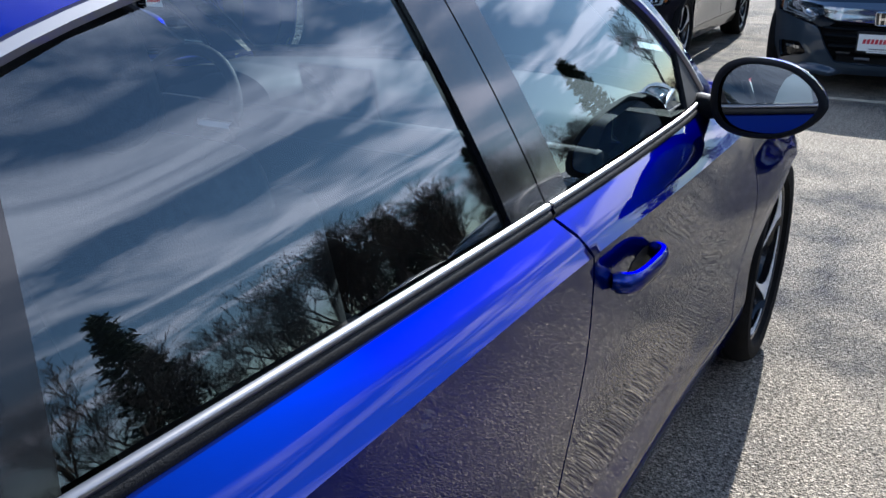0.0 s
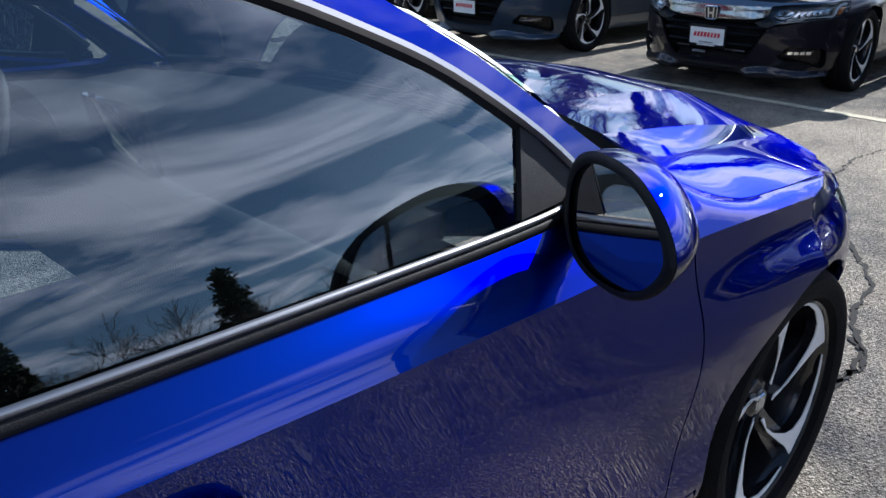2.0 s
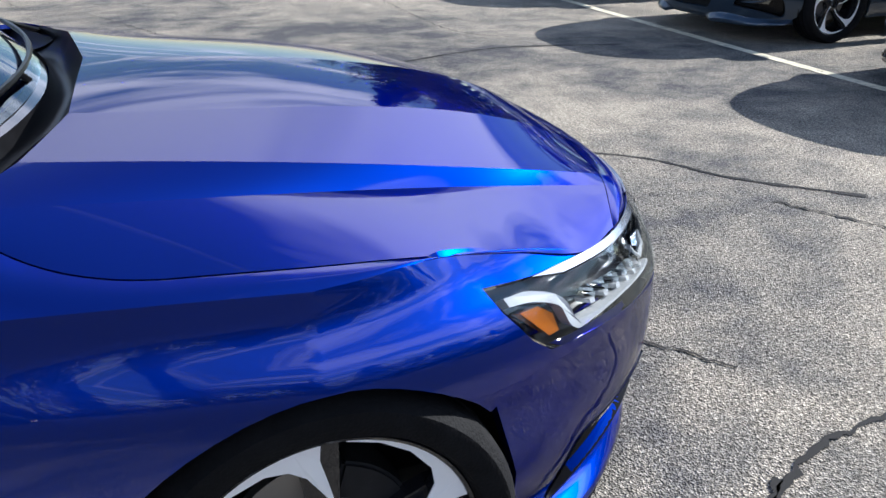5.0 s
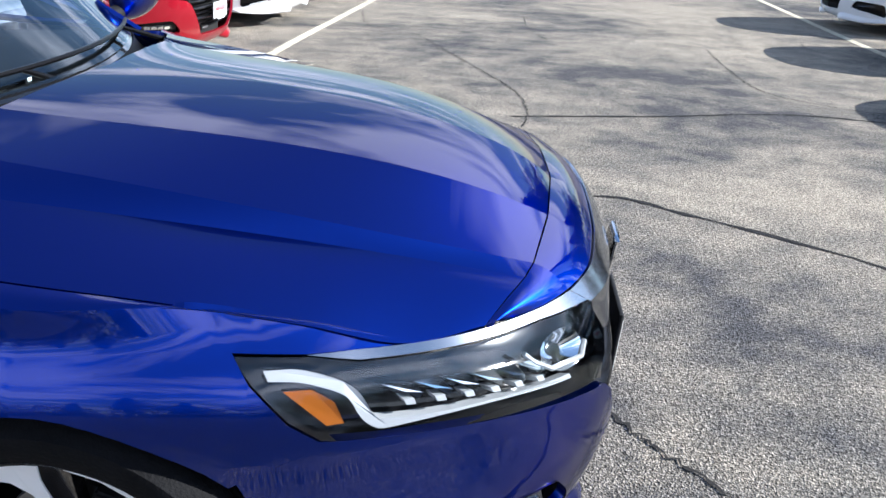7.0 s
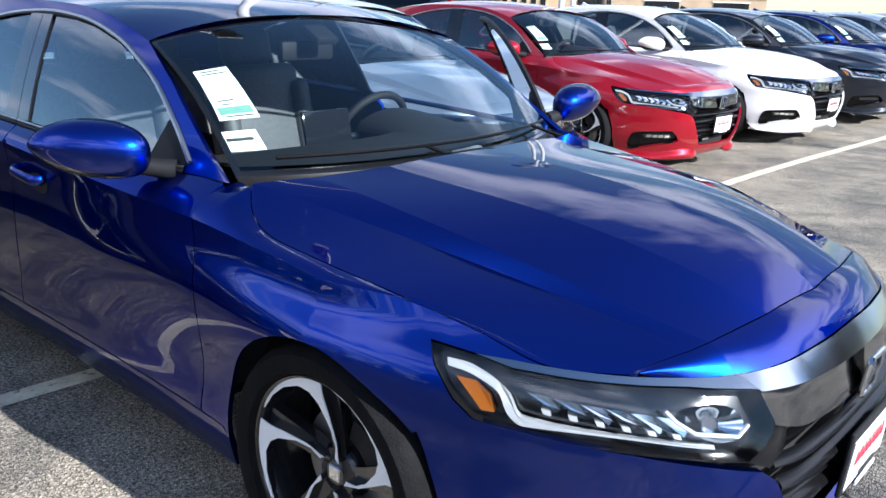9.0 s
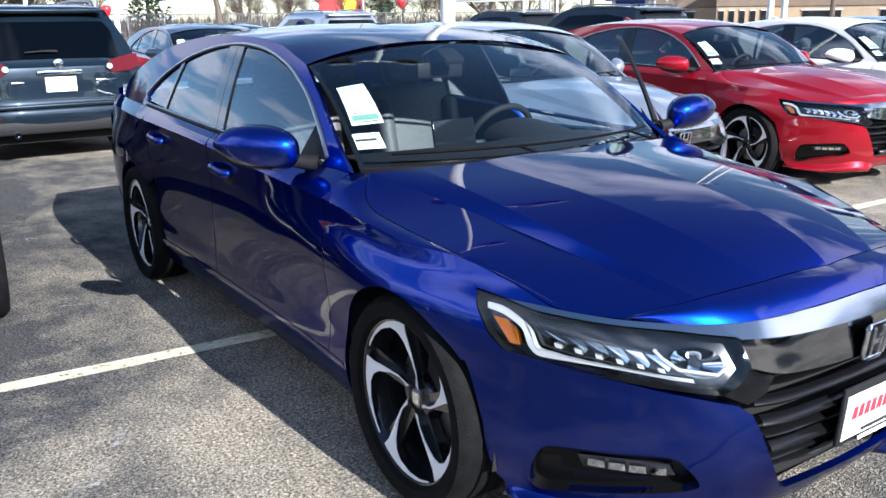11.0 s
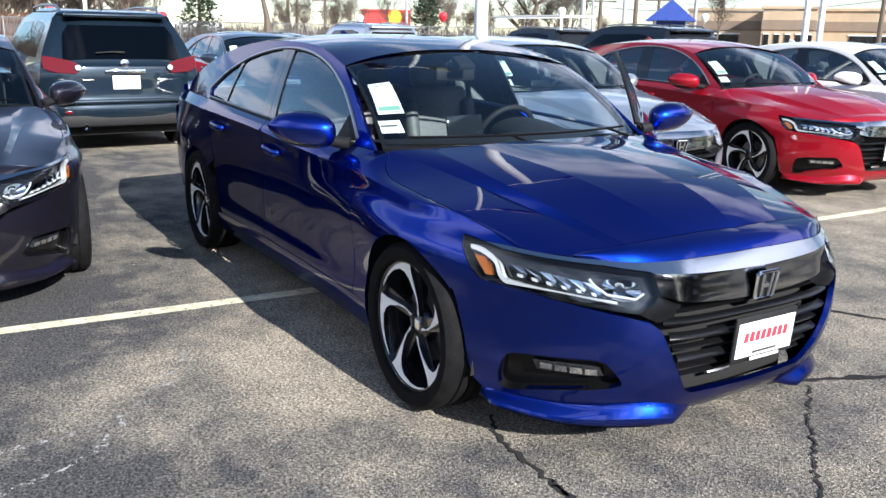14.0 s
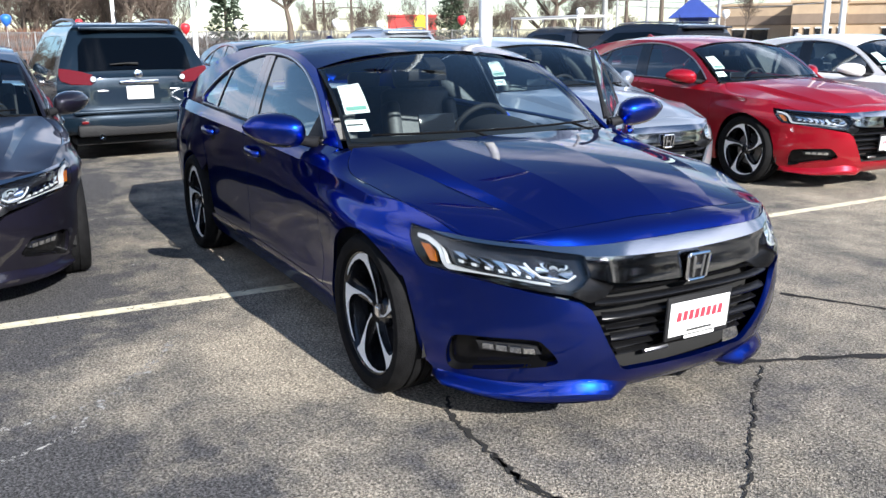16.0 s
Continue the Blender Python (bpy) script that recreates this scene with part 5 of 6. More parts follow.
# ---- other vehicles ----
INKBLUE = paint("ink_blue_paint", (0.006, 0.013, 0.022), 0.3)
def suv(label, pnt):
    """A compact SUV, nose towards -x, its tail at x = 0."""
    root = tagged(new("suv"), label, "car", "parked cars")
    prof = [(-.10, .34), (.02, .40), (.03, .56), (-.02, .63), (-.035, .72), (-.05, .98), (-.10, 1.07), (-.26, 1.45), (-.33, 1.56), (-.30, 1.60), (-.50, 1.645), (-1.4, 1.68), (-2.5, 1.62), (-3.25, 1.08),
            (-4.2, .95), (-4.5, .78), (-4.58, .45), (-4.45, .30)]
    hw = lambda z: table((.30, .45, .62, .95, 1.06, 1.45, 1.60, 1.68), (.82, .89, .905, .90, .875, .715, .63, .52), z)

    def shell(u, v):
        x, z = curve(prof, u * (len(prof) - 1))
        w = 2 * v - 1
        back = .14 if x > -1 else -.25 * (x < -4)
        return (x - back * abs(w) ** 4, hw(z) * w, z)
    part("body", orient(sheet(shell, 68, 24), (0, 0, 1)), pnt, root, crease=25)
    for s in (-1, 1):
        def side(u, v):
            x, z = curve(prof, (2 + 14 * u))
            back = .14 if x > -1 else -.25 * (x < -4)
            zz = .30 + (z - .30) * v
            return (x - back, s * hw(zz), zz)
        part("body_side", orient(sheet(side, 40, 14), (0, s, 0)), pnt, root)
        win = [(-.62, 1.10), (-.72, 1.46), (-1.2, 1.52), (-2.3, 1.50), (-3.0, 1.10)]
        g = panel(win, lambda x, z: (x, hw(z) + .004, z), .12, 0)
        orient(g, (0, 1, 0))
        part("side_window", g if s > 0 else flipped(g), DARKGLASS, root)
        for xw in (-.92, -3.62):
            w = part("wheel", lathe([(.22, .08), (.24, .11), (.30, .115), (.34, .09), (.345, 0), (.34, -.09), (.30, -.115), (.24, -.11), (.22, -.08), (.20, -.06), (.05, -.05), (.001, -.05)], 36), RUBBER, root)
            w.matrix_local = Matrix.Translation((xw, s * .80, .345)) @ (Matrix.Rotation(math.pi, 4, "Z") if s > 0 else Matrix.Identity(4))
            part("rim", lathe([(.215, -.10), (.20, -.085), (.08, -.095), (.001, -.10)], 30), SATIN, w)
        lampp = [(.52, 1.05), (.62, 1.085), (.76, 1.115), (.865, 1.13), (.875, 1.05), (.865, .985), (.76, .945), (.54, .93), (.50, .985)]
        tl = slab([(y, z) for y, z in lampp], 0, 1, lambda y, z, t: (-.065 - .12 * (y / .9) ** 4 - max(0, z - .98) * .35 + .035 * t, s * y, z), .006)
        lamp = part("tail_light", tl, REDLENS, root, "red tail light")
        part("reversing_lamp", lathe([(.001, -.012), (.028, -.010), (.034, 0), (.001, .0)], 16), LAMPWHITE, lamp).matrix_local = Matrix.Translation((-.030, s * .52, 1.0)) @ Matrix.Rotation(radians(90), 4, "Z")
        part("roof_rail", tube([(-.55, s * .56, 1.62), (-.70, s * .575, 1.69), (-1.6, s * .58, 1.715), (-2.3, s * .575, 1.69), (-2.45, s * .56, 1.63)], .016, 8), SATIN, root, "silver roof rail")
        part("door_mirror", box(.10, .20, .14, (-2.95, s * 1.0, 1.13), .035), pnt, root)
    gl = panel([(-.66, 1.095), (-.62, 1.38), (-.55, 1.475), (.55, 1.475), (.62, 1.38), (.66, 1.095)], lambda y, z: (-.104 - (z - 1.07) * .425 - .05 * (y / .9) ** 4 + .012, y, z), .09, 0)
    part("rear_window", orient(gl, (1, 0, 0)), DARKGLASS, root, "dark tinted rear window")
    part("spoiler", box(.22, 1.16, .035, (-.32, 0, 1.585), .014), pnt, root)
    part("rear_wiper", tube([(-.115, .02, 1.17), (-.11, -.12, 1.175), (-.105, -.30, 1.165)], [.016, .010, .007], 6), PLASTIC, root)
    part("chrome_strip", box(.03, .46, .050, (-.022, 0, .955), .012), CHROME, root, "chrome handle strip")
    part("number_plate", box(.012, .31, .155, (-.022, 0, .83), .004), PAPER, root, "white plate")
    part("badge", lathe([(.001, -.006), (.040, -.006), (.050, .0), (.001, .004)], 24), CHROME, root).matrix_local = Matrix.Translation((-.040, 0, 1.045)) @ Matrix.Rotation(radians(90), 4, "Z")
    part("bumper_trim", box(.10, 1.50, .14, (-.02, 0, .40), .03), PLASTIC, root)
    part("exhaust", lathe([(.030, -.05), (.034, -.05), (.034, .08), (.030, .08)], 16), CHROME, root).matrix_local = Matrix.Translation((.02, -.50, .33)) @ Matrix.Rotation(radians(90), 4, "Z")
    part("underbody", box(4.2, 1.5, .10, (-2.3, 0, .26), .02), LINER, root)
    part("bumper_step", box(.07, 1.56, .035, (.01, 0, .615), .012), pnt, root)
    for s in (-1, 1):
        part("bumper_reflector", box(.012, .16, .035, (-.005, s * .62, .50), .004), REDLENS, root)
        part("model_mark", box(.006, .12, .018, (-.030, s * .42, .86), .003), SATIN, root)
        part("door_handle", box(.16, .03, .028, (-1.55, s * .915, .93), .010), SATIN, root)
        part("wheel_arch_trim", tube([(-.92 + .40 * math.cos(math.pi * k / 12), s * .905, .345 + .40 * math.sin(math.pi * k / 12)) for k in range(13)], .022, 6), PLASTIC, root)
    part("aerial", tube([(-1.0, 0, 1.67), (-1.15, 0, 1.86)], [.012, .004], 6), PLASTIC, root)
    return root


for y, dx, yaw, pnt, lab in (
        (-2.57, .30, -2.2, PLUM, "dark grey four-door saloon parked in its bay"),
        (2.64, 0, ROW_TURN, SILVER, "silver four-door saloon parked in its bay"),
        (5.31, 0, ROW_TURN, RED, "red four-door saloon parked in its bay"),
        (7.94, 0, ROW_TURN, WHITE, "white four-door saloon parked in its bay"),
        (10.6, 0, ROW_TURN, BLACK, "black four-door saloon parked in its bay"),
        (13.2, 0, ROW_TURN, BLUE, "blue four-door saloon parked in its bay"),
        (15.9, 0, ROW_TURN, SILVER, "silver four-door saloon parked in its bay"),
        (18.5, 0, ROW_TURN, BLACK, "black four-door saloon parked in its bay"),
        (21.2, 0, ROW_TURN, WHITE, "white four-door saloon parked in its bay"),
        (23.8, 0, ROW_TURN, PLUM, "dark grey four-door saloon parked in its bay")):
    repaint(copy_thing(hero, pose(-.55 + .045 * y - 2.36 + dx, y + .05, 0, 0, 0, yaw)), pnt, lab, y > 9)
for x, y, yaw, pnt, lab in (
        (8.55, 1.86, 181, PLUM, "charcoal saloon parked across the aisle"),
        (8.62, -.78, 181, STEEL, "grey saloon parked across the aisle"),
        (8.58, 4.52, 180, STEEL, "steel-grey saloon parked across the aisle"),
        (8.65, 7.30, 180, BLACK, "black saloon parked across the aisle"),
        (8.75, 10.0, 180, WHITE, "white saloon parked across the aisle"),
        # next four are out of view, added to darken what the blue flank reflects
        (8.55, -3.45, 180, SILVER, "silver saloon parked across the aisle"),
        (8.50, -6.1, 181, BLACK, "black saloon parked across the aisle"),
        (8.52, -8.8, 180, PLUM, "charcoal saloon parked across the aisle"),
        (8.48, -11.5, 181, BLACK, "black saloon parked across the aisle"),
        (-3.05, -5.2, -2.9, BLACK, "black four-door saloon parked in its bay"),
        (-3.15, -7.9, -2.9, PLUM, "dark grey four-door saloon parked in its bay"),
        (-9.9, 2.45, 0, STEEL, "blue-grey saloon parked nose outwards behind the row"),
        (-11.8, -3.0, 182, BLACK, "black saloon parked tail outwards"),
        (-15.0, .9, 182, RED, "red saloon parked tail outwards"),
        (-15.0, 4.4, 182, STEEL, "blue-grey saloon parked tail outwards"),
        (-9.9, 18.0, 182, BLACK, "black saloon parked tail outwards"),
        (-10.2, 21.0, 182, SILVER, "silver saloon parked tail outwards")):
    repaint(copy_thing(hero, pose(x, y, 0, 0, 0, yaw)), pnt, lab, not (8 < x and -2 < y < 4))
swing_door(hero, 42)
rogue = suv("dark blue-grey SUV standing tail outwards behind the saloon", INKBLUE)
rogue.matrix_world = pose(-6.30, -.37, 0, 0, 0, 2.5)
for x, y, pnt, lab in ((-7.6, 10.8, BLACK, "black SUV behind the row of saloons"), (-14.5, 13.6, BLACK, "black SUV carrying a white ladder rack"), (-14, 7.4, SILVER, "silver SUV behind the row of saloons")):
    c = copy_thing(rogue, pose(x, y, 0, 0, 0, -2))
    c["label"] = lab
    for o in c.children_recursive:
        for sl in o.material_slots:
            if sl.material == INKBLUE:
                sl.link = "OBJECT"
                sl.material = pnt
RACK = mat("rack_white", (0.75, 0.75, 0.74), 0.5)
rk = tagged(new("ladder_rack"), "white tubular ladder rack on a vehicle roof", "roof rack")
rk.location = (-14.5, 13.6, 0)
for y in (-.6, .6):
    part("rail", tube([(-3.6, y, 1.66), (-3.6, y, 2.0), (-.3, y, 2.0), (-.3, y, 1.62)], .035, 6), RACK, rk)
for k in range(6):
    part("crossbar", tube([(-3.6 + .66 * k, -.6, 2.0), (-3.6 + .66 * k, .6, 2.0)], .03, 6), RACK, rk)


# ---- poles, balloons, buildings ----
POLE = noisy(mat("white_pole", (0.72, 0.73, 0.73), 0.5), 6, 0.08)
GREYPOLE = noisy(mat("grey_pole", (0.30, 0.30, 0.30), 0.6), 6, 0.12)
BARKGREY = noisy(mat("bark", (0.11, 0.085, 0.065), 0.9), 20, 0.3)
LAMPHEAD = mat("lamp_head", (0.20, 0.20, 0.20), 0.5)


def light_pole(x, y, r, h, material, heads=2):
    p = tagged(new("light_pole"), "tall painted lot light pole with flat lamp heads", "light pole", "lot lights")
    p.location = (x, y, 0)
    part("shaft", tube([(0, 0, 0), (0, 0, h * .5), (0, 0, h)], [r * 1.1, r, r * .8], 14), material, p)
    part("base", lathe([(.001, 0), (r * 2.6, 0), (r * 2.6, .75), (r * 2.3, .80), (.001, .80)], 20), material, p, "painted concrete base").matrix_local = Matrix.Rotation(radians(90), 4, "X")
    for k in range(heads):
        s = 1 if k == 0 else -1
        part("arm", tube([(0, 0, h - .1), (0, s * .6, h)], .04, 8), material, p)
        part("lamp_head", box(.40, .62, .12, (0, s * .85, h), .04), LAMPHEAD, p)
    return p


def polar(bearing, d, eye=(4.438, -2.16)):
    return eye[0] + d * math.cos(radians(bearing)), eye[1] + d * math.sin(radians(bearing))


light_pole(-5.4, 4.0, .085, 8.5, POLE)
light_pole(*polar(166.75, 28), .075, 8.5, POLE)
light_pole(*polar(171.5, 42), .085, 9, POLE)
light_pole(*polar(151.7, 34), .05, 9, GREYPOLE)
light_pole(*polar(126.7, 27), .085, 9, POLE)
light_pole(*polar(125.8, 29), .085, 9, POLE)
light_pole(*polar(140.0, 46), .13, 11, GREYPOLE)
light_pole(*polar(137.3, 52), .09, 9, GREYPOLE)
light_pole(*polar(132.9, 48), .09, 10, GREYPOLE)
light_pole(*polar(139.2, 70), .09, 8, GREYPOLE)


def utility_pole(bearing, d, h, arms):
    p = tagged(new("utility_pole"), "weathered wooden utility pole with crossarms", "utility pole", "utility poles")
    p.location = (*polar(bearing, d), 0)
    part("shaft", tube([(0, 0, 0), (0, 0, h)], [.28, .18], 8), BARKGREY, p)
    a = radians(bearing)
    for k in range(arms):
        z = h - .6 - 1.6 * k
        part("crossarm", tube([(math.sin(a) * 1.9, -math.cos(a) * 1.9, z), (-math.sin(a) * 1.9, math.cos(a) * 1.9, z)], .10, 6), BARKGREY, p)
    return p


for bearing, d, h, arms in ((156.6, 130, 8.2, 3), (158.4, 150, 8.0, 2), (159.0, 120, 8.8, 1), (138.6, 110, 8, 2), (136.4, 90, 6.5, 1), (134.9, 130, 9, 2), (131.0, 120, 8.5, 1), (122.0, 100, 9, 2)):
    utility_pole(bearing, d, h, arms)
for k, (b0, b1, e0, e1) in enumerate(((139.0, 128.0, 2.0, 2.9), (139.0, 126.0, 2.35, 3.3), (138.0, 118.0, 1.9, 3.0))):
    p0, p1 = polar(b0, 110), polar(b1, 100)
    h0, h1 = 1.37 + 110 * math.tan(radians(e0)), 1.37 + 100 * math.tan(radians(e1))
    pts = [(p0[0] + (p1[0] - p0[0]) * t / 12, p0[1] + (p1[1] - p0[1]) * t / 12, h0 + (h1 - h0) * t / 12 - 1.2 * math.sin(math.pi * t / 12)) for t in range(13)]
    tagged(part("power_line", tube(pts, .035, 4), GREYPOLE), "sagging overhead power line", "power line", kind="structure")

BALLOONS = {"red": mat("balloon_red", (0.55, 0.02, 0.03), 0.35, coat=0.3), "white": mat("balloon_white", (0.8, 0.8, 0.8), 0.35, coat=0.3), "blue": mat("balloon_blue", (0.03, 0.14, 0.55), 0.35, coat=0.3)}
for bearing, el, d, col in ((177.5, 1.42, 27, "blue"), (167.3, .88, 27, "red"), (164.0, 1.12, 30, "white"), (157.7, 1.11, 31, "white"), (154.8, 1.0, 32, "white"), (149.4, 1.24, 29, "red"), (141.6, 1.66, 30, "white"), (132.5, 1.4, 33, "white"), (173.5, 1.2, 36, "red")):
    x, y = polar(bearing, d)
    z = 1.37 + d * math.tan(radians(el))
    bl = tagged(part("balloon", lathe([(.001, -.17), (.05, -.14), (.115, -.06), (.145, .04), (.135, .11), (.09, .155), (.001, .17)], 18), BALLOONS[col]), "glossy %s balloon on a string" % col, "balloon", "balloons")
    bl.matrix_world = Matrix.Translation((x, y, z)) @ Matrix.Rotation(radians(90), 4, "X")
    part("string", tube([(0, -.17, 0), (.02, -.8, .01), (0, -z, 0)], .004, 4), POLE, bl)
    part("knot", lathe([(.001, -.165), (.016, -.185), (.001, -.19)], 8), BALLOONS[col], bl)

TAN = noisy(mat("tan_block_wall", (0.40, 0.30, 0.20), 0.85), 0.6, 0.12)
TAN2 = noisy(mat("brown_block_wall", (0.20, 0.15, 0.11), 0.85), 0.6, 0.12)
REDWALL = noisy(mat("red_wall", (0.42, 0.035, 0.03), 0.6), 0.8, 0.1)
YELLOW = mat("yellow_sign", (0.75, 0.50, 0.02), 0.5)
ROOFBLUE = noisy(mat("blue_metal_roof", (0.03, 0.06, 0.28), 0.45), 3, 0.12)
WHITEWALL = noisy(mat("white_wall", (0.70, 0.70, 0.68), 0.7), 2, 0.06)
GREYROOF = mat("flat_roof", (0.25, 0.25, 0.25), 0.9)


def hall(label, bearing0, bearing1, d, el_top, wall, band, depth=25):
    """A long low building with a flat roof, a darker band and shop windows."""
    a, b = Vector(polar(bearing0, d)), Vector(polar(bearing1, d))
    h = 1.37 + d * math.tan(radians(el_top))
    L, mid = (b - a).length, (a + b) / 2
    ang = math.atan2((b - a).y, (b - a).x)
    r = tagged(new("building"), label, "building")
    r.matrix_world = Matrix.Translation((mid.x, mid.y, 0)) @ Matrix.Rotation(ang, 4, "Z")
    out = -1 if (Matrix.Rotation(ang, 3, "Z") @ Vector((0, 1, 0))).dot(Vector((mid.x, mid.y, 0))) > 0 else 1
    part("wall", box(L, depth, h, (0, -out * depth / 2, h / 2), .05), wall, r, smooth=False)
    part("band", box(L + .1, .2, h * .22, (0, out * .06, h * .62), .02), band, r, smooth=False)
    part("parapet", box(L + .4, .5, .35, (0, 0, h), .05), wall, r, smooth=False)
    part("roof", box(L - .6, depth - .6, .1, (0, -out * depth / 2, h + .02), .0), GREYROOF, r, smooth=False)
    for k in range(5):
        x = -L * .4 + L * .2 * k
        w = part("window", box(L * .10, .16, h * .34, (x, out * .04, h * .24), .02), SCREEN, r, smooth=False)
        part("frame", box(L * .108, .10, .15, (x, out * .08, h * .42), .0), WHITEWALL, w, smooth=False)
    return r


hall("long tan block store building with a brown band", 133.0, 112.0, 120, 1.85, TAN, TAN2)
hall("taller tan store front", 128.6, 125.5, 112, 2.0, TAN, TAN2, 8)
rb = hall("red roadside restaurant with a yellow sign", 154.2, 151.0, 150, 1.5, REDWALL, REDWALL, 12)
part("sign", lathe([(.001, -.1), (1.2, -.1), (1.2, .1), (.001, .1)], 24), YELLOW, rb).matrix_local = Matrix.Translation((1.5, -.5, 4.2))
hall("pale low warehouse beyond the trees", 171.0, 163.0, 170, .45, WHITEWALL, GREYROOF, 20)
kx, ky = polar(134.4, 46)
kiosk = tagged(new("kiosk"), "small shelter with a blue gabled roof on white posts", "shelter")
kiosk.matrix_world = pose(kx, ky, 0, 0, 0, -46)
for px in (-.9, .9):
    for py in (-.8, .8):
        part("post", box(.16, .16, 2.35, (px, py, 1.175), .01), WHITEWALL, kiosk, smooth=False)
part("roof", slab([(-1.25, 2.3), (1.25, 2.3), (0, 3.35)], -1.2, 1.2, lambda u, v, h: (h, u, v)), ROOFBLUE, kiosk, smooth=False)
part("gable", slab([(-.85, 2.32), (.85, 2.32), (0, 3.05)], 1.2, 1.24, lambda u, v, h: (h, u, v)), ROOFBLUE, kiosk, smooth=False)
part("back_wall", box(.1, 1.7, 2.3, (-.85, 0, 1.15), .01), ROOFBLUE, kiosk, smooth=False)

# ---- trees ----
TWIG = noisy(mat("bare_twigs", (0.085, 0.062, 0.048), 0.9), 3, 0.25)
NEEDLE = noisy(mat("pine_needles", (0.030, 0.045, 0.022), 0.85), 4, 0.4)
BRUSH = noisy(mat("dry_brush", (0.16, 0.075, 0.045), 0.9), 2, 0.35)


def twigs_tree(seed, h, spread, trunk=.36):
    """A bare broad-leaved tree: trunk and limbs in one part, the fine crown in another."""
    rnd = random.Random(seed)
    limbs, fine = bmesh.new(), bmesh.new()

    def grow(bm_l, p, d, length, r, depth):
        pts, rad = [p], [r]
        q = p.copy()
        n = 4 if depth < 2 else 3
        for k in range(n):
            d = (d + Vector((rnd.uniform(-1, 1), rnd.uniform(-1, 1), rnd.uniform(-.35, .75))) * .16).normalized()
            q = q + d * length / n
            pts.append(q.copy())
            rad.append(r * (1 - .55 * (k + 1) / n))
        quick_tube(limbs if depth < 3 else fine, pts, rad, 6 if depth < 1 else 4 if depth < 3 else 3)
        if depth >= 5:
            return
        for k in range((5 if trunk > .3 else 8, 4, 4, 4, 3)[depth]):
            i = rnd.choice(range(1, n + 1)) if depth else rnd.choice((2, 3, 4, 4))
            side = Vector((rnd.uniform(-1, 1), rnd.uniform(-1, 1), rnd.uniform(-.1, .9))).normalized()
            nd = (d * .75 + side * spread).normalized()
            grow(bm_l, pts[i], nd, length * rnd.uniform(.52, .78), rad[i] * .62, depth + 1)
    grow(limbs, Vector((0, 0, 0)), Vector((0, 0, 1)), h * trunk, h * .020, 0)
    return limbs, fine


def quick_tube(bm, pts, rad, sides):
    last = None
    for i, p in enumerate(pts):
        d = (pts[min(i + 1, len(pts) - 1)] - pts[max(i - 1, 0)]).normalized()
        up = Vector((0, 0, 1)) if abs(d.z) < .8 else Vector((1, 0, 0))
        s = d.cross(up).normalized()
        t = s.cross(d)
        ring = [bm.verts.new(p + (s * math.cos(2 * math.pi * k / sides) + t * math.sin(2 * math.pi * k / sides)) * max(rad[i], .013)) for k in range(sides)]
        if last:
            for k in range(sides):
                bm.faces.new((last[k], last[(k + 1) % sides], ring[(k + 1) % sides], ring[k]))
        last = ring


def bare_tree(seed, h, spread=.9, trunk=.36):
    limbs, fine = twigs_tree(seed, h, spread, trunk)
    t = tagged(new("tree"), "bare leafless tree with a wide twiggy crown", "tree", "trees round the lot")
    part("trunk", limbs, BARKGREY, t)
    part("crown", fine, TWIG, t)
    return t


def pine_tree(seed, h):
    rnd = random.Random(seed)
    t = tagged(new("tree"), "dark green pine with drooping ragged branches", "tree", "trees round the lot")
    part("trunk", tube([(0, 0, 0), (0, 0, h * .5), (0, 0, h)], [h * .020, h * .014, .02], 8), BARKGREY, t)
    bm = bmesh.new()
    for k in range(520):
        f = rnd.uniform(.16, 1) ** .8
        a = rnd.uniform(0, 2 * math.pi)
        R = h * .20 * (1 - f) ** .75 * rnd.uniform(.35, 1.1) + .12
        z = h * f
        c = Vector((math.cos(a) * R, math.sin(a) * R, z - .25 * R))
        for j in range(5):
            o = c + Vector((rnd.uniform(-.5, .5), rnd.uniform(-.5, .5), rnd.uniform(-.25, .25))) * (h * .05)
            d1 = Vector((rnd.uniform(-1, 1), rnd.uniform(-1, 1), rnd.uniform(-.6, .5))).normalized() * h * .030
            d2 = Vector((rnd.uniform(-1, 1), rnd.uniform(-1, 1), rnd.uniform(-.6, .6))).normalized() * h * .010
            vs = [bm.verts.new(o - d1), bm.verts.new(o + d2), bm.verts.new(o + d1), bm.verts.new(o - d2)]
            bm.faces.new(vs)
    part("crown", bm, NEEDLE, t, smooth=False)
    return t


KINDS = [bare_tree(3, 11), bare_tree(8, 13, .8), bare_tree(15, 12, 1.0), pine_tree(4, 12), pine_tree(9, 14)]
homes = [polar(176.0, 70), polar(172.0, 66), polar(131.3, 85), polar(164.7, 60), polar(150.0, 80)]
for t, (x, y), s in zip(KINDS, homes, (.85, .85, .65, .62, .62)):
    t.matrix_world = Matrix.Translation((x, y, 0)) @ Matrix.Scale(s, 4)
for seed, bearing, d in ((21, 160.6, 40), (34, 143.8, 38)):      # two broad low-crowned trees by the fence
    bare_tree(seed, 13, 1.15, .24).matrix_world = Matrix.Translation((*polar(bearing, d), 0)) @ Matrix.Scale(.9, 4)
rnd = random.Random(77)
spots = []
for k in range(70):                                  # woods beyond the rear of the lot
    spots.append((polar(rnd.uniform(167, 188), rnd.uniform(60, 95)), rnd.choice((0, 1, 2, 0, 1, 2)), rnd.uniform(.6, .9)))
for k in range(34):
    spots.append((polar(rnd.uniform(140, 160), rnd.uniform(95, 150)), rnd.choice((0, 1, 2)), rnd.uniform(.5, .8)))
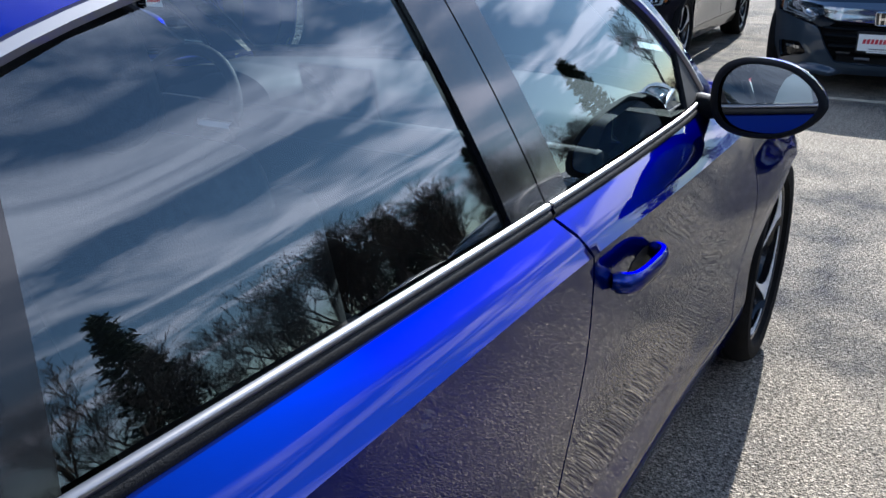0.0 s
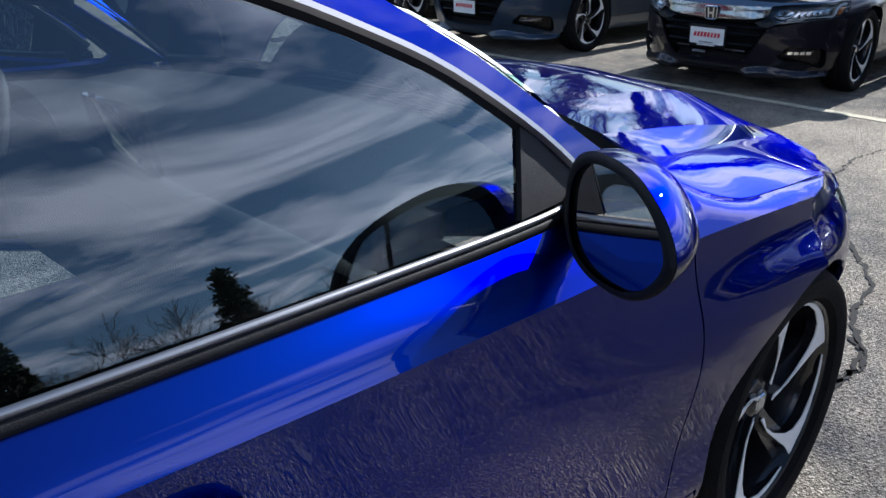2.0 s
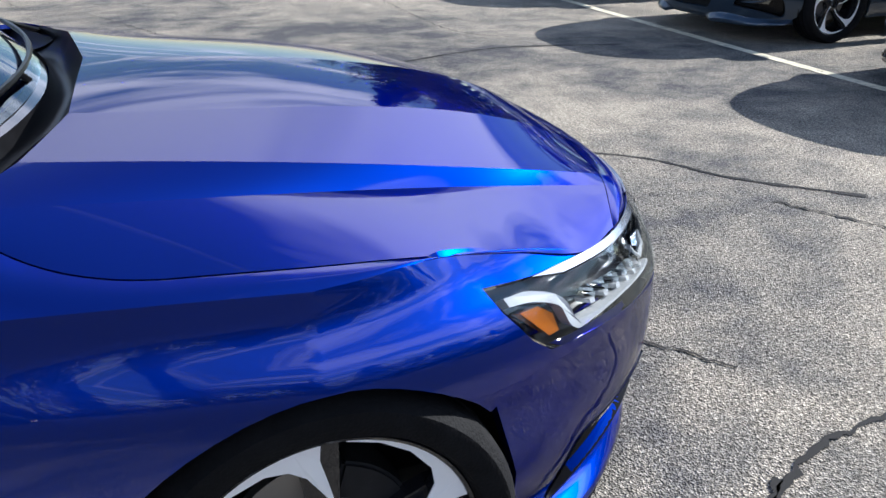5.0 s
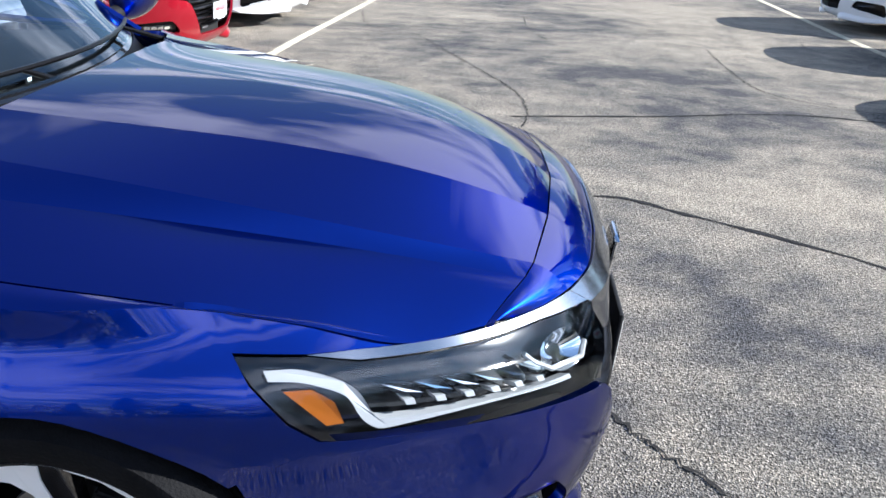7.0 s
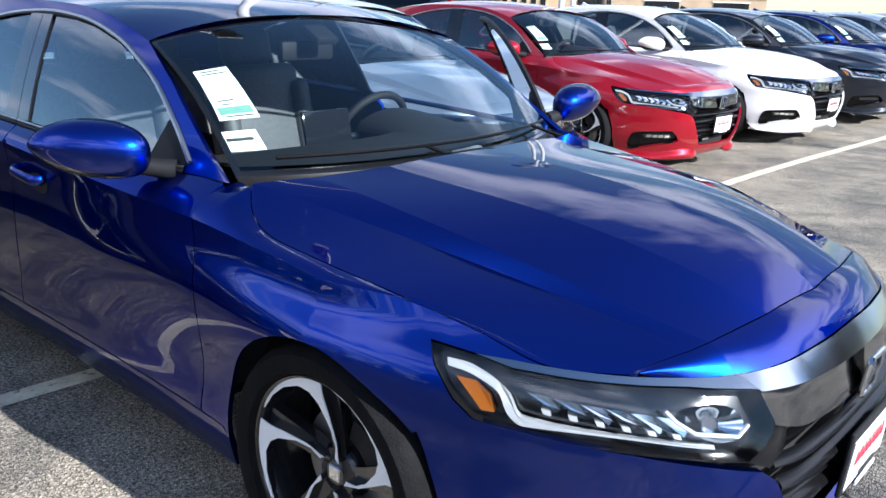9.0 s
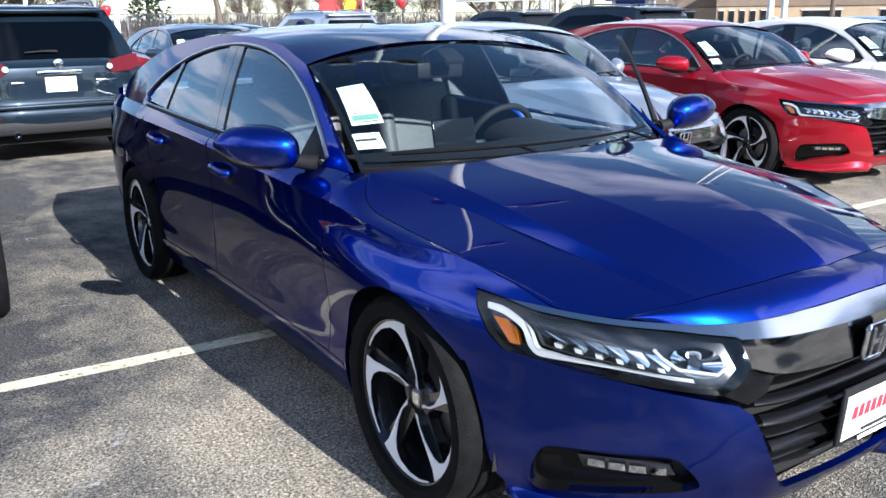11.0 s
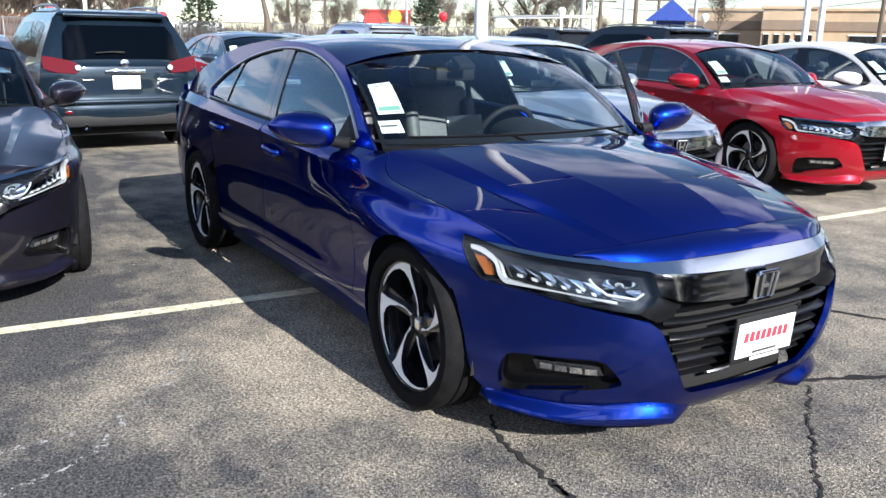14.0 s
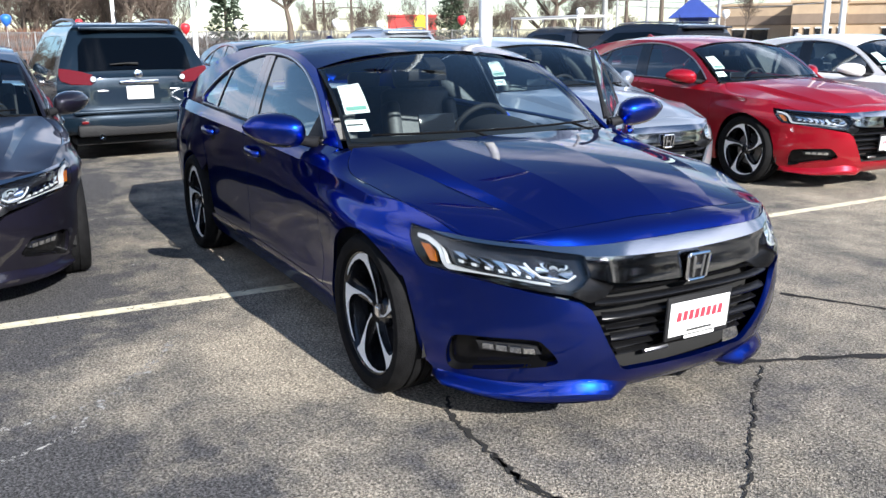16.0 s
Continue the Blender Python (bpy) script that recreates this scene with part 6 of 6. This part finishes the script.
for k in range(10):
    spots.append((polar(rnd.uniform(112, 140), rnd.uniform(130, 170)), rnd.choice((0, 1, 2)), rnd.uniform(.4, .6)))
for k in range(90):                                  # tree belt along the road side
    spots.append(((rnd.uniform(-40, 80), rnd.uniform(-56, -30)), rnd.choice((0, 1, 2, 0, 1, 2, 0, 1, 2, 4)), rnd.uniform(.75, 1.1)))
for k in range(30):                                  # tall trees past the corner of the lot
    spots.append(((rnd.uniform(16, 46), rnd.uniform(24, 42)), rnd.choice((0, 1, 2, 0, 1, 2, 4)), rnd.uniform(1.0, 1.3)))
for k in range(26):                                  # beyond the facing row
    spots.append(((rnd.uniform(62, 90), rnd.uniform(-50, 70)), rnd.choice((0, 1, 2, 3, 4, 3)), rnd.uniform(.7, 1.2)))
for (x, y), kind, s in spots:
    c = copy_thing(KINDS[kind], Matrix.Translation((x, y, 0)) @ Matrix.Rotation(rnd.uniform(0, 6.28), 4, "Z"))
    c.scale = (s, s, s)


def thicket(name, pts, h, n, seed, material, label):
    """A belt of dry brush: many thin blades and stems, uneven on top."""
    r = random.Random(seed)
    bm = bmesh.new()
    for k in range(n):
        f = r.uniform(0, len(pts) - 1.001)
        p = curve(pts, f)
        x, y = p[0] + r.gauss(0, .8), p[1] + r.gauss(0, .8)
        hh = h * r.uniform(.45, 1.1)
        a = r.uniform(0, 6.28)
        d = Vector((math.cos(a), math.sin(a), 0)) * r.uniform(.03, .12)
        lean = Vector((r.uniform(-.4, .4), r.uniform(-.4, .4), 0))
        bm.faces.new((bm.verts.new((x - d.x, y - d.y, 0)), bm.verts.new((x + d.x, y + d.y, 0)), bm.verts.new((x + lean.x + d.x * .3, y + lean.y, hh)), bm.verts.new((x + lean.x - d.x * .3, y + lean.y, hh * .95))))
    return tagged(part(name, bm, material, smooth=False), label, "shrubs", kind="stuff")


thicket("hedge", [polar(184, 52), polar(178, 50), polar(172.5, 54), polar(169, 60)], 2.1, 9000, 5, BRUSH, "reddish-brown dry hedge beyond the cars")
thicket("undergrowth", [(-45, -30), (-10, -27), (30, -27), (75, -30)], 2.6, 9000, 6, TWIG, "brown undergrowth below the trees")
thicket("undergrowth", [(60, -50), (58, 0), (60, 70)], 2.2, 7000, 7, TWIG, "brown undergrowth below the trees")
thicket("undergrowth", [polar(172, 75), polar(160, 85), polar(146, 100), polar(132, 125)], 2.0, 9000, 8, TWIG, "brown undergrowth below the trees")

WIRE = mat("fence_wire", (0.22, 0.22, 0.22), 0.5, 0.6)
fence = tagged(new("fence"), "grey chain-link fence with steel posts", "fence", kind="structure")
fp = [polar(b, 44 + (180 - b) * .25) for b in np.linspace(180, 138, 22)]
for i, p in enumerate(fp):
    part("post", tube([(p[0], p[1], 0), (p[0], p[1], 1.95)], .035, 6), WIRE, fence)
for z in (.08, 1.0, 1.9):
    part("rail", tube([(p[0], p[1], z) for p in fp], .022, 5), WIRE, fence)
mesh_ = bmesh.new()
for a, b in zip(fp, fp[1:]):
    A, B = Vector((*a, 0)), Vector((*b, 0))
    for k in range(22):
        for s in (1, -1):
            u0, u1 = k / 22, (k + 1.7 * s) / 22
            if 0 <= u1 <= 1:
                p, q = A.lerp(B, u0), A.lerp(B, u1)
                quick_tube(mesh_, [p + Vector((0, 0, .08)), q + Vector((0, 0, 1.9))], [.008, .008], 3)
part("wire_mesh", mesh_, WIRE, fence, smooth=False)
